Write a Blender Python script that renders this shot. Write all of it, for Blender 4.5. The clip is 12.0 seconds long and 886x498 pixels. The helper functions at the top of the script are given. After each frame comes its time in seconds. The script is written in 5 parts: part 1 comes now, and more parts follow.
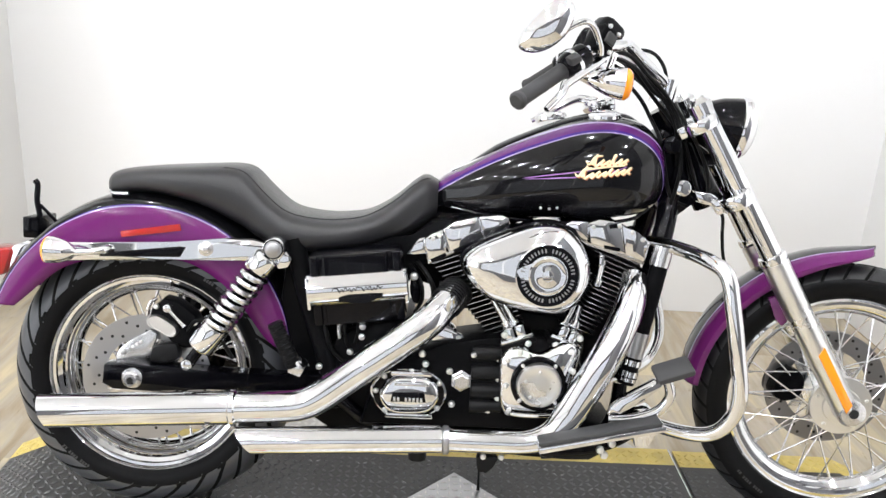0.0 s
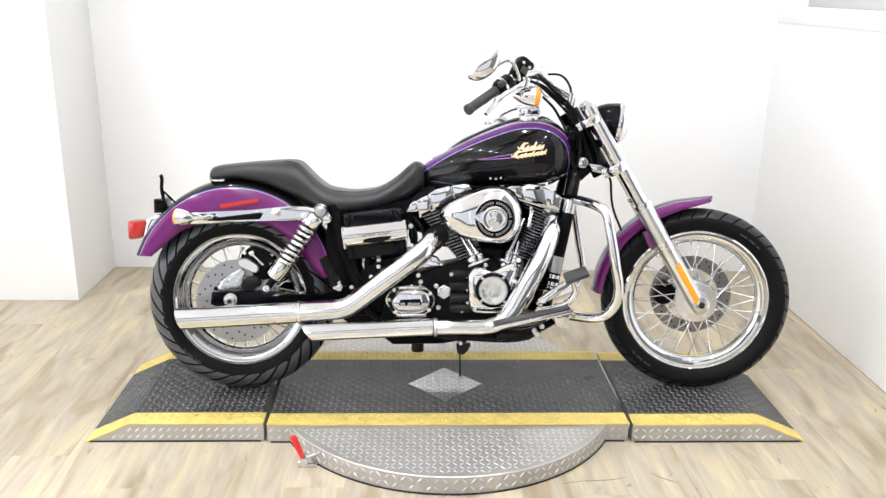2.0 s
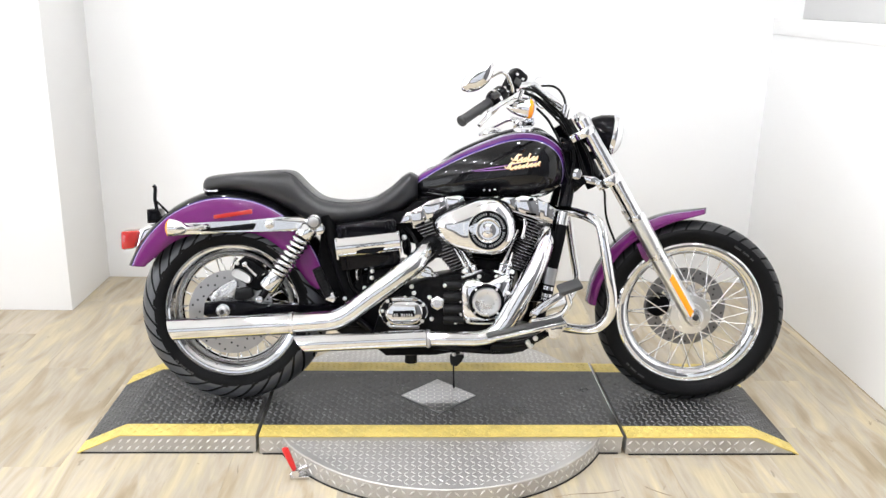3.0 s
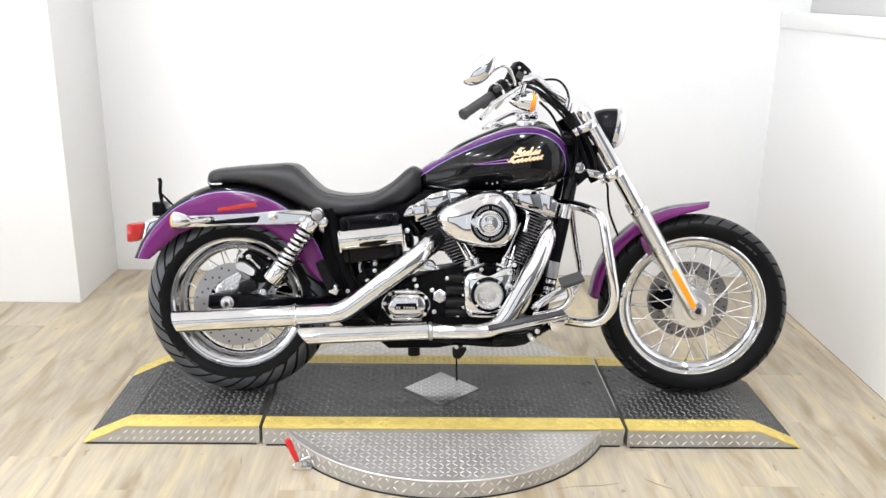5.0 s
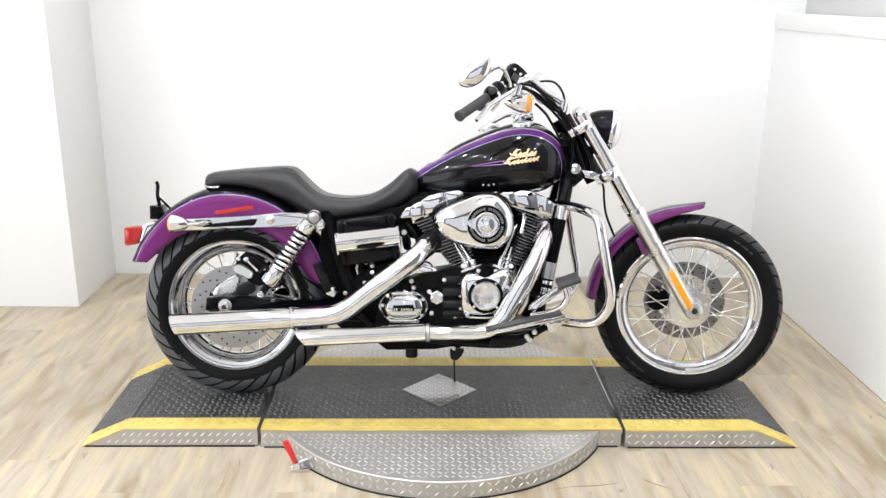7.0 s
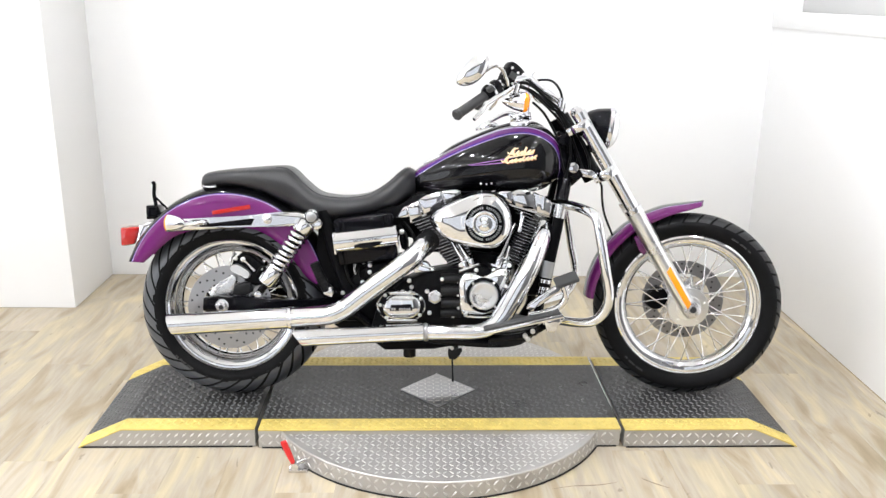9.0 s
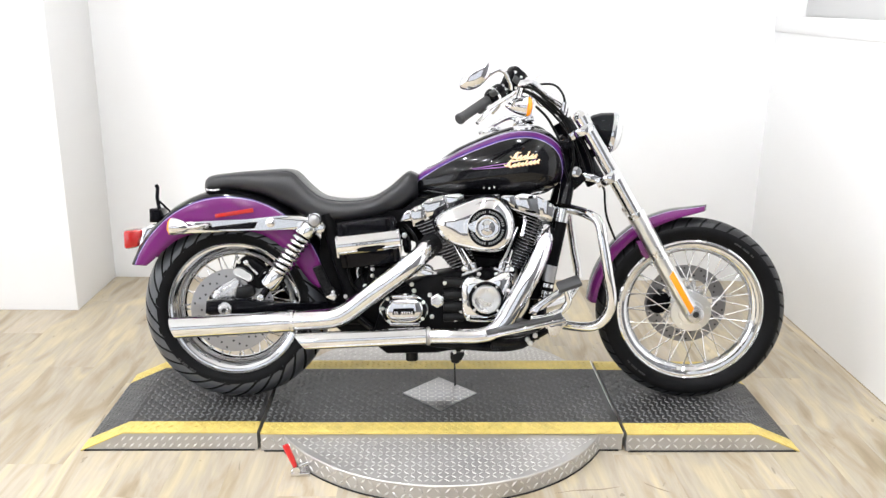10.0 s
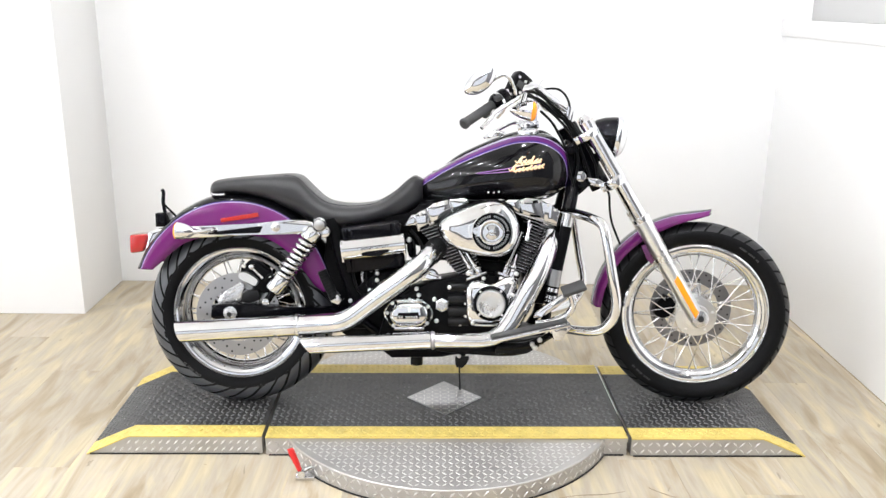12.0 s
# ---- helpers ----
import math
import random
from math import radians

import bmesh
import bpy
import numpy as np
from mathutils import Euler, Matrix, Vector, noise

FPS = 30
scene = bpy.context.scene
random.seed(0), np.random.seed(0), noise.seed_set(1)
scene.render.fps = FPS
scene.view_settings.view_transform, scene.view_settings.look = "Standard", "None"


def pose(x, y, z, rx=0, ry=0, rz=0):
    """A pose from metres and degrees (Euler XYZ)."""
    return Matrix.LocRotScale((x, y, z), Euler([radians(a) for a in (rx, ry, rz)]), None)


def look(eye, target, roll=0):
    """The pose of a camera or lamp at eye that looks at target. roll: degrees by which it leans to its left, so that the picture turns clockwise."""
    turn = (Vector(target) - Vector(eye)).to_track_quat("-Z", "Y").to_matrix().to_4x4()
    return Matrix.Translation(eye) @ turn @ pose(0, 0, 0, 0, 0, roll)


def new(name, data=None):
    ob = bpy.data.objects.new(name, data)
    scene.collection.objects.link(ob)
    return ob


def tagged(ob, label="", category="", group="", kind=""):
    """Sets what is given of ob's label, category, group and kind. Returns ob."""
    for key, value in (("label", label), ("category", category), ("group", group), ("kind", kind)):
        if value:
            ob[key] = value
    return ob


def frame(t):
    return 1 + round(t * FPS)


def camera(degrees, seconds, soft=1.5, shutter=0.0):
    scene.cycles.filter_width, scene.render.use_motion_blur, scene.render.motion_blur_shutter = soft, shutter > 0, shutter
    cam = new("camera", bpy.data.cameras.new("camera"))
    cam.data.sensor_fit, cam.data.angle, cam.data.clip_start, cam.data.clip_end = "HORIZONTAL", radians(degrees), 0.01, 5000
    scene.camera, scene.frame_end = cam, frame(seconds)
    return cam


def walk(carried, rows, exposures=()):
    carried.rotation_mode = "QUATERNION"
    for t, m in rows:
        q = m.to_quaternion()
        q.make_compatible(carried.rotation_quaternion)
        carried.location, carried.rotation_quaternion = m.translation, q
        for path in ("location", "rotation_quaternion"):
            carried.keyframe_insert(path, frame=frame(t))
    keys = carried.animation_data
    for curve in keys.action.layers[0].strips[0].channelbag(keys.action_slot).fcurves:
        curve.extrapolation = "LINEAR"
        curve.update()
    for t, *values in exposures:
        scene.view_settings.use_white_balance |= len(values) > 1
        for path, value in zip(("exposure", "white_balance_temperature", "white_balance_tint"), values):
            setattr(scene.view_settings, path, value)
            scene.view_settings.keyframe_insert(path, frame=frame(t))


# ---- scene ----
cam = camera(55.2, 12.0, soft=1.45)
PATH = [
    (0, (0.611, -1.774, 1.334), (0.659, 0.122, 0.701), 3.3),
    (0.5, (0.647, -2.157, 1.394), (0.676, -0.244, 0.811), 2.1),
    (1, (0.641, -2.483, 1.446), (0.679, -0.585, 0.818), 1.3),
    (1.5, (0.594, -2.739, 1.471), (0.631, -0.823, 0.902), 0.2),
    (2, (0.616, -2.803, 1.466), (0.678, -0.894, 0.873), 1.0),
    (2.5, (0.629, -2.797, 1.466), (0.684, -0.883, 0.888), 0.8),
    (3, (0.632, -2.797, 1.471), (0.698, -0.881, 0.899), 1.2),
    (5, (0.662, -2.81, 1.468), (0.701, -0.898, 0.885), 1.1),
    (5.5, (0.666, -2.816, 1.462), (0.705, -0.899, 0.895), 0.8),
    (6, (0.668, -2.819, 1.462), (0.725, -0.905, 0.886), 0.8),
    (6.5, (0.673, -2.822, 1.462), (0.726, -0.905, 0.892), 0.9),
    (7, (0.668, -2.82, 1.464), (0.71, -0.905, 0.889), 0.8),
    (9, (0.667, -2.813, 1.458), (0.715, -0.898, 0.884), 0.7),
    (9.5, (0.67, -2.809, 1.466), (0.714, -0.891, 0.903), 0.6),
    (10, (0.665, -2.813, 1.462), (0.708, -0.896, 0.894), 0.8),
    (10.5, (0.67, -2.817, 1.463), (0.695, -0.896, 0.907), 0.5),
    (11, (0.671, -2.823, 1.458), (0.698, -0.9, 0.911), 0.5),
    (11.5, (0.676, -2.82, 1.464), (0.71, -0.898, 0.912), 0.7),
    (12, (0.672, -2.816, 1.466), (0.699, -0.897, 0.906), 0.7),
]
EXPOSURES = [(0.0, -0.72), (0.6, -0.66), (1.2, -0.64), (3.2, -0.7), (4.8, -0.77), (7.2, -0.75), (8.8, -0.68), (12.0, -0.63)]
walk(cam, [(t, look(eye, target, roll)) for t, eye, target, roll in PATH], EXPOSURES)

# ---- world ----
world = bpy.data.worlds.new("world")
scene.world = world
world.use_nodes = True
world.node_tree.nodes["Background"].inputs[0].default_value = (0.8, 0.85, 1.0, 1)
world.node_tree.nodes["Background"].inputs[1].default_value = 0.02
LAMP, LAMP_TINT = 970.0, (0.965, 0.985, 1.03)
DAY, DAY_TINT = 45.0, (0.95, 0.98, 1.03)
SIDE_DAY = 140.0

# ---- materials ----
def mat(name, base, rough=0.5, metal=0.0, coat=0.0, var=0.12, scale=6.0, bump=0.0, bscale=180.0, rvar=0.08, glow=0.0, spec=0.5):
    m = bpy.data.materials.new(name)
    m.use_nodes = True
    nt = m.node_tree
    b = nt.nodes["Principled BSDF"]
    b.inputs["Metallic"].default_value = metal
    b.inputs["Specular IOR Level"].default_value = spec
    b.inputs["Coat Weight"].default_value = coat
    b.inputs["Coat Roughness"].default_value = 0.03
    co = nt.nodes.new("ShaderNodeTexCoord")
    n1 = nt.nodes.new("ShaderNodeTexNoise")
    n1.inputs["Scale"].default_value = scale
    n1.inputs["Detail"].default_value = 6
    nt.links.new(co.outputs["Object"], n1.inputs["Vector"])
    mix = nt.nodes.new("ShaderNodeMix")
    mix.data_type = "RGBA"
    mix.inputs[6].default_value = (*[c * (1 - var) for c in base], 1)
    mix.inputs[7].default_value = (*[min(1, c * (1 + var)) for c in base], 1)
    nt.links.new(n1.outputs["Fac"], mix.inputs["Factor"])
    nt.links.new(mix.outputs[2], b.inputs["Base Color"])
    n2 = nt.nodes.new("ShaderNodeTexNoise")
    n2.inputs["Scale"].default_value = bscale
    n2.inputs["Detail"].default_value = 3
    nt.links.new(co.outputs["Object"], n2.inputs["Vector"])
    mr = nt.nodes.new("ShaderNodeMapRange")
    mr.inputs["To Min"].default_value = max(0.0, rough - rvar)
    mr.inputs["To Max"].default_value = min(1.0, rough + rvar)
    nt.links.new(n1.outputs["Fac"], mr.inputs["Value"])
    nt.links.new(mr.outputs[0], b.inputs["Roughness"])
    if bump:
        bp = nt.nodes.new("ShaderNodeBump")
        bp.inputs["Strength"].default_value = bump
        bp.inputs["Distance"].default_value = 0.002
        nt.links.new(n2.outputs["Fac"], bp.inputs["Height"])
        nt.links.new(bp.outputs[0], b.inputs["Normal"])
    if glow:
        b.inputs["Emission Color"].default_value = (*LAMP_TINT, 1)
        b.inputs["Emission Strength"].default_value = glow
    return m


def banded(name, stops, rough=0.12, coat=0.45, metal=0.0):
    """Paint whose colour changes along the mesh's own 'band' value, with thin pinstripes."""
    m = mat(name, (0.1, 0.1, 0.1), rough, metal, coat, rvar=0.03, spec=0.15)
    nt = m.node_tree
    at = nt.nodes.new("ShaderNodeAttribute")
    at.attribute_name = "band"
    ramp = nt.nodes.new("ShaderNodeValToRGB")
    ramp.color_ramp.interpolation = "CONSTANT"
    els = ramp.color_ramp.elements
    els[0].position, els[0].color = stops[0][0], (*stops[0][1], 1)
    els[1].position, els[1].color = stops[1][0], (*stops[1][1], 1)
    for p, c in stops[2:]:
        els.new(p).color = (*c, 1)
    nt.links.new(at.outputs["Fac"], ramp.inputs[0])
    nt.links.new(ramp.outputs[0], nt.nodes["Principled BSDF"].inputs["Base Color"])
    return m


PURPLE, VIOLET, LILAC, INK = (0.118, 0.014, 0.105), (0.04, 0.015, 0.15), (0.3, 0.23, 0.4), (0.004, 0.004, 0.005)
CHROME = mat("chrome", (0.83, 0.84, 0.865), 0.045, 1.0, var=0.02, rvar=0.02, bump=0.012, bscale=60)
SATIN = mat("satin_alloy", (0.7, 0.7, 0.71), 0.24, 1.0, var=0.06, bump=0.03, bscale=300)
DISCMAT = mat("brake_steel", (0.24, 0.24, 0.25), 0.35, 1.0, var=0.12, bump=0.05, bscale=400)
BRUSHED = mat("brushed_steel", (0.42, 0.42, 0.43), 0.3, 1.0, var=0.1, bump=0.05, bscale=400)
# Opaque white paints in the reflector's brightness seen through a clear lens.
LENS = mat("white_headlight_lens", (0.85, 0.85, 0.86), 0.12, coat=0.8, var=0.04, rvar=0.02)
PALE = mat("pale_alloy", (0.83, 0.83, 0.825), 0.28, 1.0, var=0.06, bump=0.03, bscale=300)
CASE = mat("satin_black_case", (0.007, 0.007, 0.0075), 0.36, bump=0.15, bscale=500, spec=0.15)
GLOSS = mat("gloss_black", (0.002, 0.002, 0.003), 0.09, 0.0, 0.08, rvar=0.04, spec=0.12)
SPOKE = mat("polished_spoke", (0.78, 0.78, 0.79), 0.22, 1.0, var=0.03)
ENGINE = mat("wrinkle_black", (0.0035, 0.0035, 0.004), 0.38, 0.0, 0.0, bump=0.2, bscale=500, spec=0.045)
FINMAT = mat("fin_black", (0.0022, 0.0022, 0.0025), 0.4, 0.0, 0.0, spec=0.03)
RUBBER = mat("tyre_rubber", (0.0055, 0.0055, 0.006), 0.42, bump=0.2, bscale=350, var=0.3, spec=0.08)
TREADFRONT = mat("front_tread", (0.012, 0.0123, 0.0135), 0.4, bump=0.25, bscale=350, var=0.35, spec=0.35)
# Rear tread is paler and bluer, to carry the sheen on its shoulder.
TREAD = mat("rear_tread_sheen", (0.056, 0.059, 0.067), 0.3, bump=0.12, bscale=350, var=0.35, spec=0.55)
GROOVE = mat("tyre_groove", (0.006, 0.006, 0.006), 0.8, spec=0.1)
GRIPMAT = mat("grip_rubber", (0.03, 0.03, 0.031), 0.6, bump=0.2, bscale=300)
VINYL = mat("seat_vinyl", (0.013, 0.013, 0.0145), 0.33, bump=0.35, bscale=420, var=0.25)
CABLE = mat("cable_black", (0.004, 0.004, 0.004), 0.4, spec=0.1)
AMBER = mat("amber_lens", (0.88, 0.29, 0.012), 0.15, coat=0.6)
RED = mat("red_lens", (0.34, 0.007, 0.006), 0.15, coat=0.6)
REDGRIP = mat("red_grip", (0.62, 0.02, 0.02), 0.4)
PAINT = mat("purple_paint", PURPLE, 0.15, 0.2, 1.0, rvar=0.03)
GOLD = mat("cream_gold", (0.86, 0.68, 0.42), 0.3)
SHADE = mat("emblem_shade", (0.45, 0.12, 0.03), 0.4)
LILACM = mat("lilac_line", (0.3, 0.14, 0.4), 0.25, coat=0.5)
PLATEBLACK = mat("black_tread_paint", (0.029, 0.0287, 0.028), 0.33, spec=0.35, var=0.75, scale=5, bump=0.2, bscale=120, rvar=0.15)
LUGSTEEL = mat("polished_lug", (0.68, 0.67, 0.65), 0.32, 0.9, var=0.15, scale=30)
# Paler than the deck paint, to draw in the glints on the lugs.
LUGBLACK = mat("glint_black_lug", (0.13, 0.131, 0.133), 0.25, var=0.4, scale=20)
PLATESTEEL = mat("tread_plate", (0.46, 0.445, 0.425), 0.4, 0.65, var=0.2, scale=9, bump=0.12, bscale=150, rvar=0.12)
YELLOW = mat("yellow_paint", (0.6, 0.465, 0.13), 0.45, var=0.3, scale=22, bump=0.15, bscale=160)
WALL = mat("white_wall_paint", (0.84, 0.838, 0.834), 0.6, var=0.035, scale=1.2, bump=0.06, bscale=140)
# Darker copy of the wall white, carrying the pillar's shade in its colour.
SHADEWALL = mat("shaded_wall_paint", (0.78, 0.776, 0.768), 0.6, var=0.04, scale=1.5, bump=0.06, bscale=140)
# Grey tint paints in the shade on the set-back wall over the ledge.
UPPERWALL = mat("shaded_upper_wall", (0.6, 0.595, 0.585), 0.6, var=0.04, scale=1.5, bump=0.06, bscale=140)
# For walls out of view; kept dark so the chrome mirrors darker tones.
REARWALL = mat("dark_unseen_wall", (0.1, 0.1, 0.105), 0.7, var=0.1, scale=1.2, bump=0.06, bscale=140)
CEIL = mat("ceiling_paint", (0.86, 0.86, 0.86), 0.8, var=0.03)
SCUFF = mat("floor_scuff", (0.22, 0.17, 0.12), 0.7, var=0.4, scale=30)
JOINT = mat("plank_joint", (0.33, 0.27, 0.19), 0.7)
DARKGAP = mat("dark_joint", (0.01, 0.01, 0.01), 0.8)
LAMPGLOW = mat("lamp_diffuser", (0.9, 0.9, 0.9), 0.5, glow=LAMP)
GLASS = mat("mirror_glass", (0.9, 0.9, 0.9), 0.01, 1.0, var=0.0, rvar=0.0)


def clear_glass():
    m = bpy.data.materials.new("window_glass")
    m.use_nodes = True
    b = m.node_tree.nodes["Principled BSDF"]
    b.inputs["Transmission Weight"].default_value = 1.0
    b.inputs["Roughness"].default_value = 0.0
    b.inputs["IOR"].default_value = 1.1
    return m


PANE = clear_glass()


def wood():
    m = mat("wood_plank", (0.5, 0.4, 0.28), 0.42, var=0.1, bump=0.0, spec=0.35)
    nt = m.node_tree
    b = nt.nodes["Principled BSDF"]
    info = nt.nodes.new("ShaderNodeObjectInfo")
    co = nt.nodes.new("ShaderNodeTexCoord")
    off = nt.nodes.new("ShaderNodeVectorMath")
    off.operation = "MULTIPLY_ADD"
    nt.links.new(info.outputs["Random"], off.inputs[0])
    off.inputs[1].default_value = (17, 23, 5)
    nt.links.new(co.outputs["Object"], off.inputs[2])
    def streaks(scale, size, detail, twist, stops):
        st = nt.nodes.new("ShaderNodeMapping")
        st.inputs["Scale"].default_value = scale
        nt.links.new(off.outputs[0], st.inputs["Vector"])
        n = nt.nodes.new("ShaderNodeTexNoise")
        n.inputs["Scale"].default_value = size
        n.inputs["Detail"].default_value = detail
        n.inputs["Distortion"].default_value = twist
        nt.links.new(st.outputs[0], n.inputs["Vector"])
        ramp = nt.nodes.new("ShaderNodeValToRGB")
        els = ramp.color_ramp.elements
        els[0].position, els[0].color = stops[0][0], (*stops[0][1], 1)
        els[1].position, els[1].color = stops[1][0], (*stops[1][1], 1)
        for p, c in stops[2:]:
            els.new(p).color = (*c, 1)
        nt.links.new(n.outputs["Fac"], ramp.inputs[0])
        return ramp

    def blend(kind, a, b, fac):
        mx = nt.nodes.new("ShaderNodeMix")
        mx.data_type, mx.blend_type = "RGBA", kind
        mx.inputs["Factor"].default_value = fac
        nt.links.new(a.outputs[2 if a.type == "MIX" else 0], mx.inputs[6])
        nt.links.new(b.outputs[0], mx.inputs[7])
        return mx

    # broad cream, taupe and brown patches, fine grain, dark cracks and knots
    patch = streaks((8, 1.6, 1), 1.3, 5, 1.2, [(0.28, (0.3, 0.24, 0.155)), (0.74, (0.56, 0.475, 0.305)), (0.4, (0.38, 0.315, 0.22)), (0.5, (0.42, 0.37, 0.295)), (0.6, (0.47, 0.405, 0.285))])
    grain = streaks((26, 1.6, 1), 3.0, 8, 0.4, [(0.3, (0.74, 0.72, 0.7)), (0.65, (1.0, 1.0, 1.0))])
    crack = streaks((7, 2.2, 1), 1.7, 3, 2.6, [(0.27, (0.3, 0.25, 0.2)), (0.31, (1.0, 1.0, 1.0))])
    ramp = blend("MULTIPLY", blend("MULTIPLY", patch, grain, 0.5), crack, 0.5)
    hs = nt.nodes.new("ShaderNodeHueSaturation")
    mr = nt.nodes.new("ShaderNodeMapRange")
    mr.inputs["To Min"].default_value, mr.inputs["To Max"].default_value = 0.9, 1.08
    nt.links.new(info.outputs["Random"], mr.inputs["Value"])
    nt.links.new(mr.outputs[0], hs.inputs["Value"])
    nt.links.new(ramp.outputs[2], hs.inputs["Color"])
    nt.links.new(hs.outputs[0], b.inputs["Base Color"])
    return m


WOOD = wood()


# ---- building helpers ----
def shape(verts, faces):
    bm = bmesh.new()
    vs = [bm.verts.new(v) for v in verts]
    for f in faces:
        bm.faces.new([vs[i] for i in f])
    return bm


def finish(name, bm, material, sharp=38):
    bmesh.ops.recalc_face_normals(bm, faces=bm.faces)
    me = bpy.data.meshes.new(name)
    bm.to_mesh(me)
    bm.free()
    for m in material if isinstance(material, (list, tuple)) else [material]:
        me.materials.append(m)
    me.shade_smooth()
    me.set_sharp_from_angle(angle=radians(sharp))
    return me


def part(name, bm, material, parent=None, label="", sharp=38):
    return piece(name, finish(name, bm, material, sharp), parent, None, label)


def piece(name, me, parent=None, m=None, label=""):
    """One object on a mesh that others may share."""
    ob = new(name, me)
    if parent is not None:
        ob.parent = parent
        if parent.type == "EMPTY":
            ob.matrix_parent_inverse = Matrix.Translation(-parent.location)
    if m is not None:
        ob.matrix_basis = m
    if label:
        ob["label"] = label
    return ob


def root(name, at, label, category, turn=0.0, group="", kind=""):
    ob = new(name)
    ob.empty_display_size = 0.1
    ob.location = at
    ob.rotation_euler = (0, 0, radians(turn))
    return tagged(ob, label, category, group, kind)


def spline(pts, k=6, closed=False):
    pts = [Vector(p) for p in pts]
    n = len(pts)
    out = []
    for i in range(n if closed else n - 1):
        if closed:
            p = [pts[(i + j) % n] for j in (-1, 0, 1, 2)]
        else:
            p = [pts[max(0, min(n - 1, i + j))] for j in (-1, 0, 1, 2)]
        for s in range(k):
            t = s / k
            out.append(0.5 * (2 * p[1] + (p[2] - p[0]) * t + (2 * p[0] - 5 * p[1] + 4 * p[2] - p[3]) * t * t + (3 * p[1] - p[0] - 3 * p[2] + p[3]) * t ** 3))
    if not closed:
        out.append(pts[-1])
    return out


def rings(loops, cap=True, closed=False):
    """A skin over loops of equal length."""
    n = len(loops[0])
    verts = [v for lp in loops for v in lp]
    faces = []
    for i in range(len(loops) if closed else len(loops) - 1):
        a, b = i * n, (i + 1) % len(loops) * n
        faces += [(a + j, a + (j + 1) % n, b + (j + 1) % n, b + j) for j in range(n)]
    if cap and not closed:
        faces += [tuple(range(n)), tuple(range((len(loops) - 1) * n, len(loops) * n))]
    return shape(verts, faces)


def tube(path, r, n=14, k=6, cap=True):
    pts = spline(path, k) if k > 1 else [Vector(p) for p in path]
    loops, side = [], None
    for i, p in enumerate(pts):
        d = (pts[min(i + 1, len(pts) - 1)] - pts[max(i - 1, 0)]).normalized()
        if side is None:
            side = d.orthogonal().normalized()
        side = (side - d * side.dot(d)).normalized()
        up = d.cross(side)
        if isinstance(r, (list, tuple)):
            f = i / (len(pts) - 1) * (len(r) - 1)
            a = min(int(f), len(r) - 2)
            rr = r[a] + (r[a + 1] - r[a]) * (f - a)
        else:
            rr = r
        loops.append([p + rr * (math.cos(2 * math.pi * j / n) * side + math.sin(2 * math.pi * j / n) * up) for j in range(n)])
    return rings(loops, cap)


def lathe(profile, c=(0, 0, 0), axis=(0, 1, 0), n=48, closed=False):
    """Profile of (radius, height along the axis)."""
    ax = Vector(axis).normalized()
    s = Vector((0, 0, 1)) if abs(ax.z) < 0.9 else Vector((1, 0, 0))
    s = (s - ax * s.dot(ax)).normalized()
    t = ax.cross(s)
    loops = [[Vector(c) + ax * h + max(r, 1e-4) * (math.cos(2 * math.pi * j / n) * s + math.sin(2 * math.pi * j / n) * t) for j in range(n)] for r, h in profile]
    return rings(loops, True, closed)


def drum(c, axis, r, h, bev=0.002, n=28):
    """A round boss with eased edges, from c along the axis."""
    b = min(bev, r * 0.4, h * 0.4)
    return lathe([(r, 0), (r, h - b), (r - 0.3 * b, h - 0.3 * b), (r - b, h)], c, axis, n)


def prism(outline, y0, y1, bev=0.003, seg=2):
    """An outline of (x, z), drawn out from y0 to y1, with eased rims."""
    n = len(outline)
    bm = shape([(x, y0, z) for x, z in outline] + [(x, y1, z) for x, z in outline],
               [tuple(range(n)), tuple(range(n, 2 * n))] + [(i, (i + 1) % n, n + (i + 1) % n, n + i) for i in range(n)])
    if bev:
        ed = [e for e in bm.edges if abs(e.verts[0].co.y - e.verts[1].co.y) < 1e-6 or n < 9]
        bmesh.ops.bevel(bm, geom=ed, offset=bev, segments=seg, affect="EDGES", profile=0.5)
    return bm


def box(x0, x1, y0, y1, z0, z1, bev=0.002):
    return prism([(x0, z0), (x1, z0), (x1, z1), (x0, z1)], y0, y1, bev)


def pillow(outline, steps, k=5):
    """A closed outline of (x, z) that swells towards the near side: steps of (scale about the middle, y)."""
    o = [Vector((p[0], 0, p[1])) for p in outline]
    o = spline(o, k, True) if k > 1 else o
    c = sum(o, Vector()) / len(o)
    return rings([[Vector((c.x + (p.x - c.x) * s, y, c.z + (p.z - c.z) * s)) for p in o] for s, y in steps])


def join(*bms):
    out = bms[0]
    for b in bms[1:]:
        me = bpy.data.meshes.new("tmp")
        b.to_mesh(me)
        b.free()
        out.from_mesh(me)
        bpy.data.meshes.remove(me)
    return out


def moved(bm, m):
    bmesh.ops.transform(bm, matrix=m, verts=bm.verts)
    return bm


def flip_y(bm):
    return moved(bm, Matrix.Diagonal((1, -1, 1, 1)))

# ---- the room ----
BACK, RIGHT, CORNER, STEP = 1.545, 2.42, -0.995, 1.037
LEFT, NEAR, TOP, LEDGE, WEND = -3.2, -5.4, 3.0, 1.397, -1.2


def wall(name, x0, x1, y0, y1, z0, z1, label, m=WALL):
    return tagged(part(name, box(x0, x1, y0, y1, z0, z1, 0.004), m), label, "wall", kind="structure")


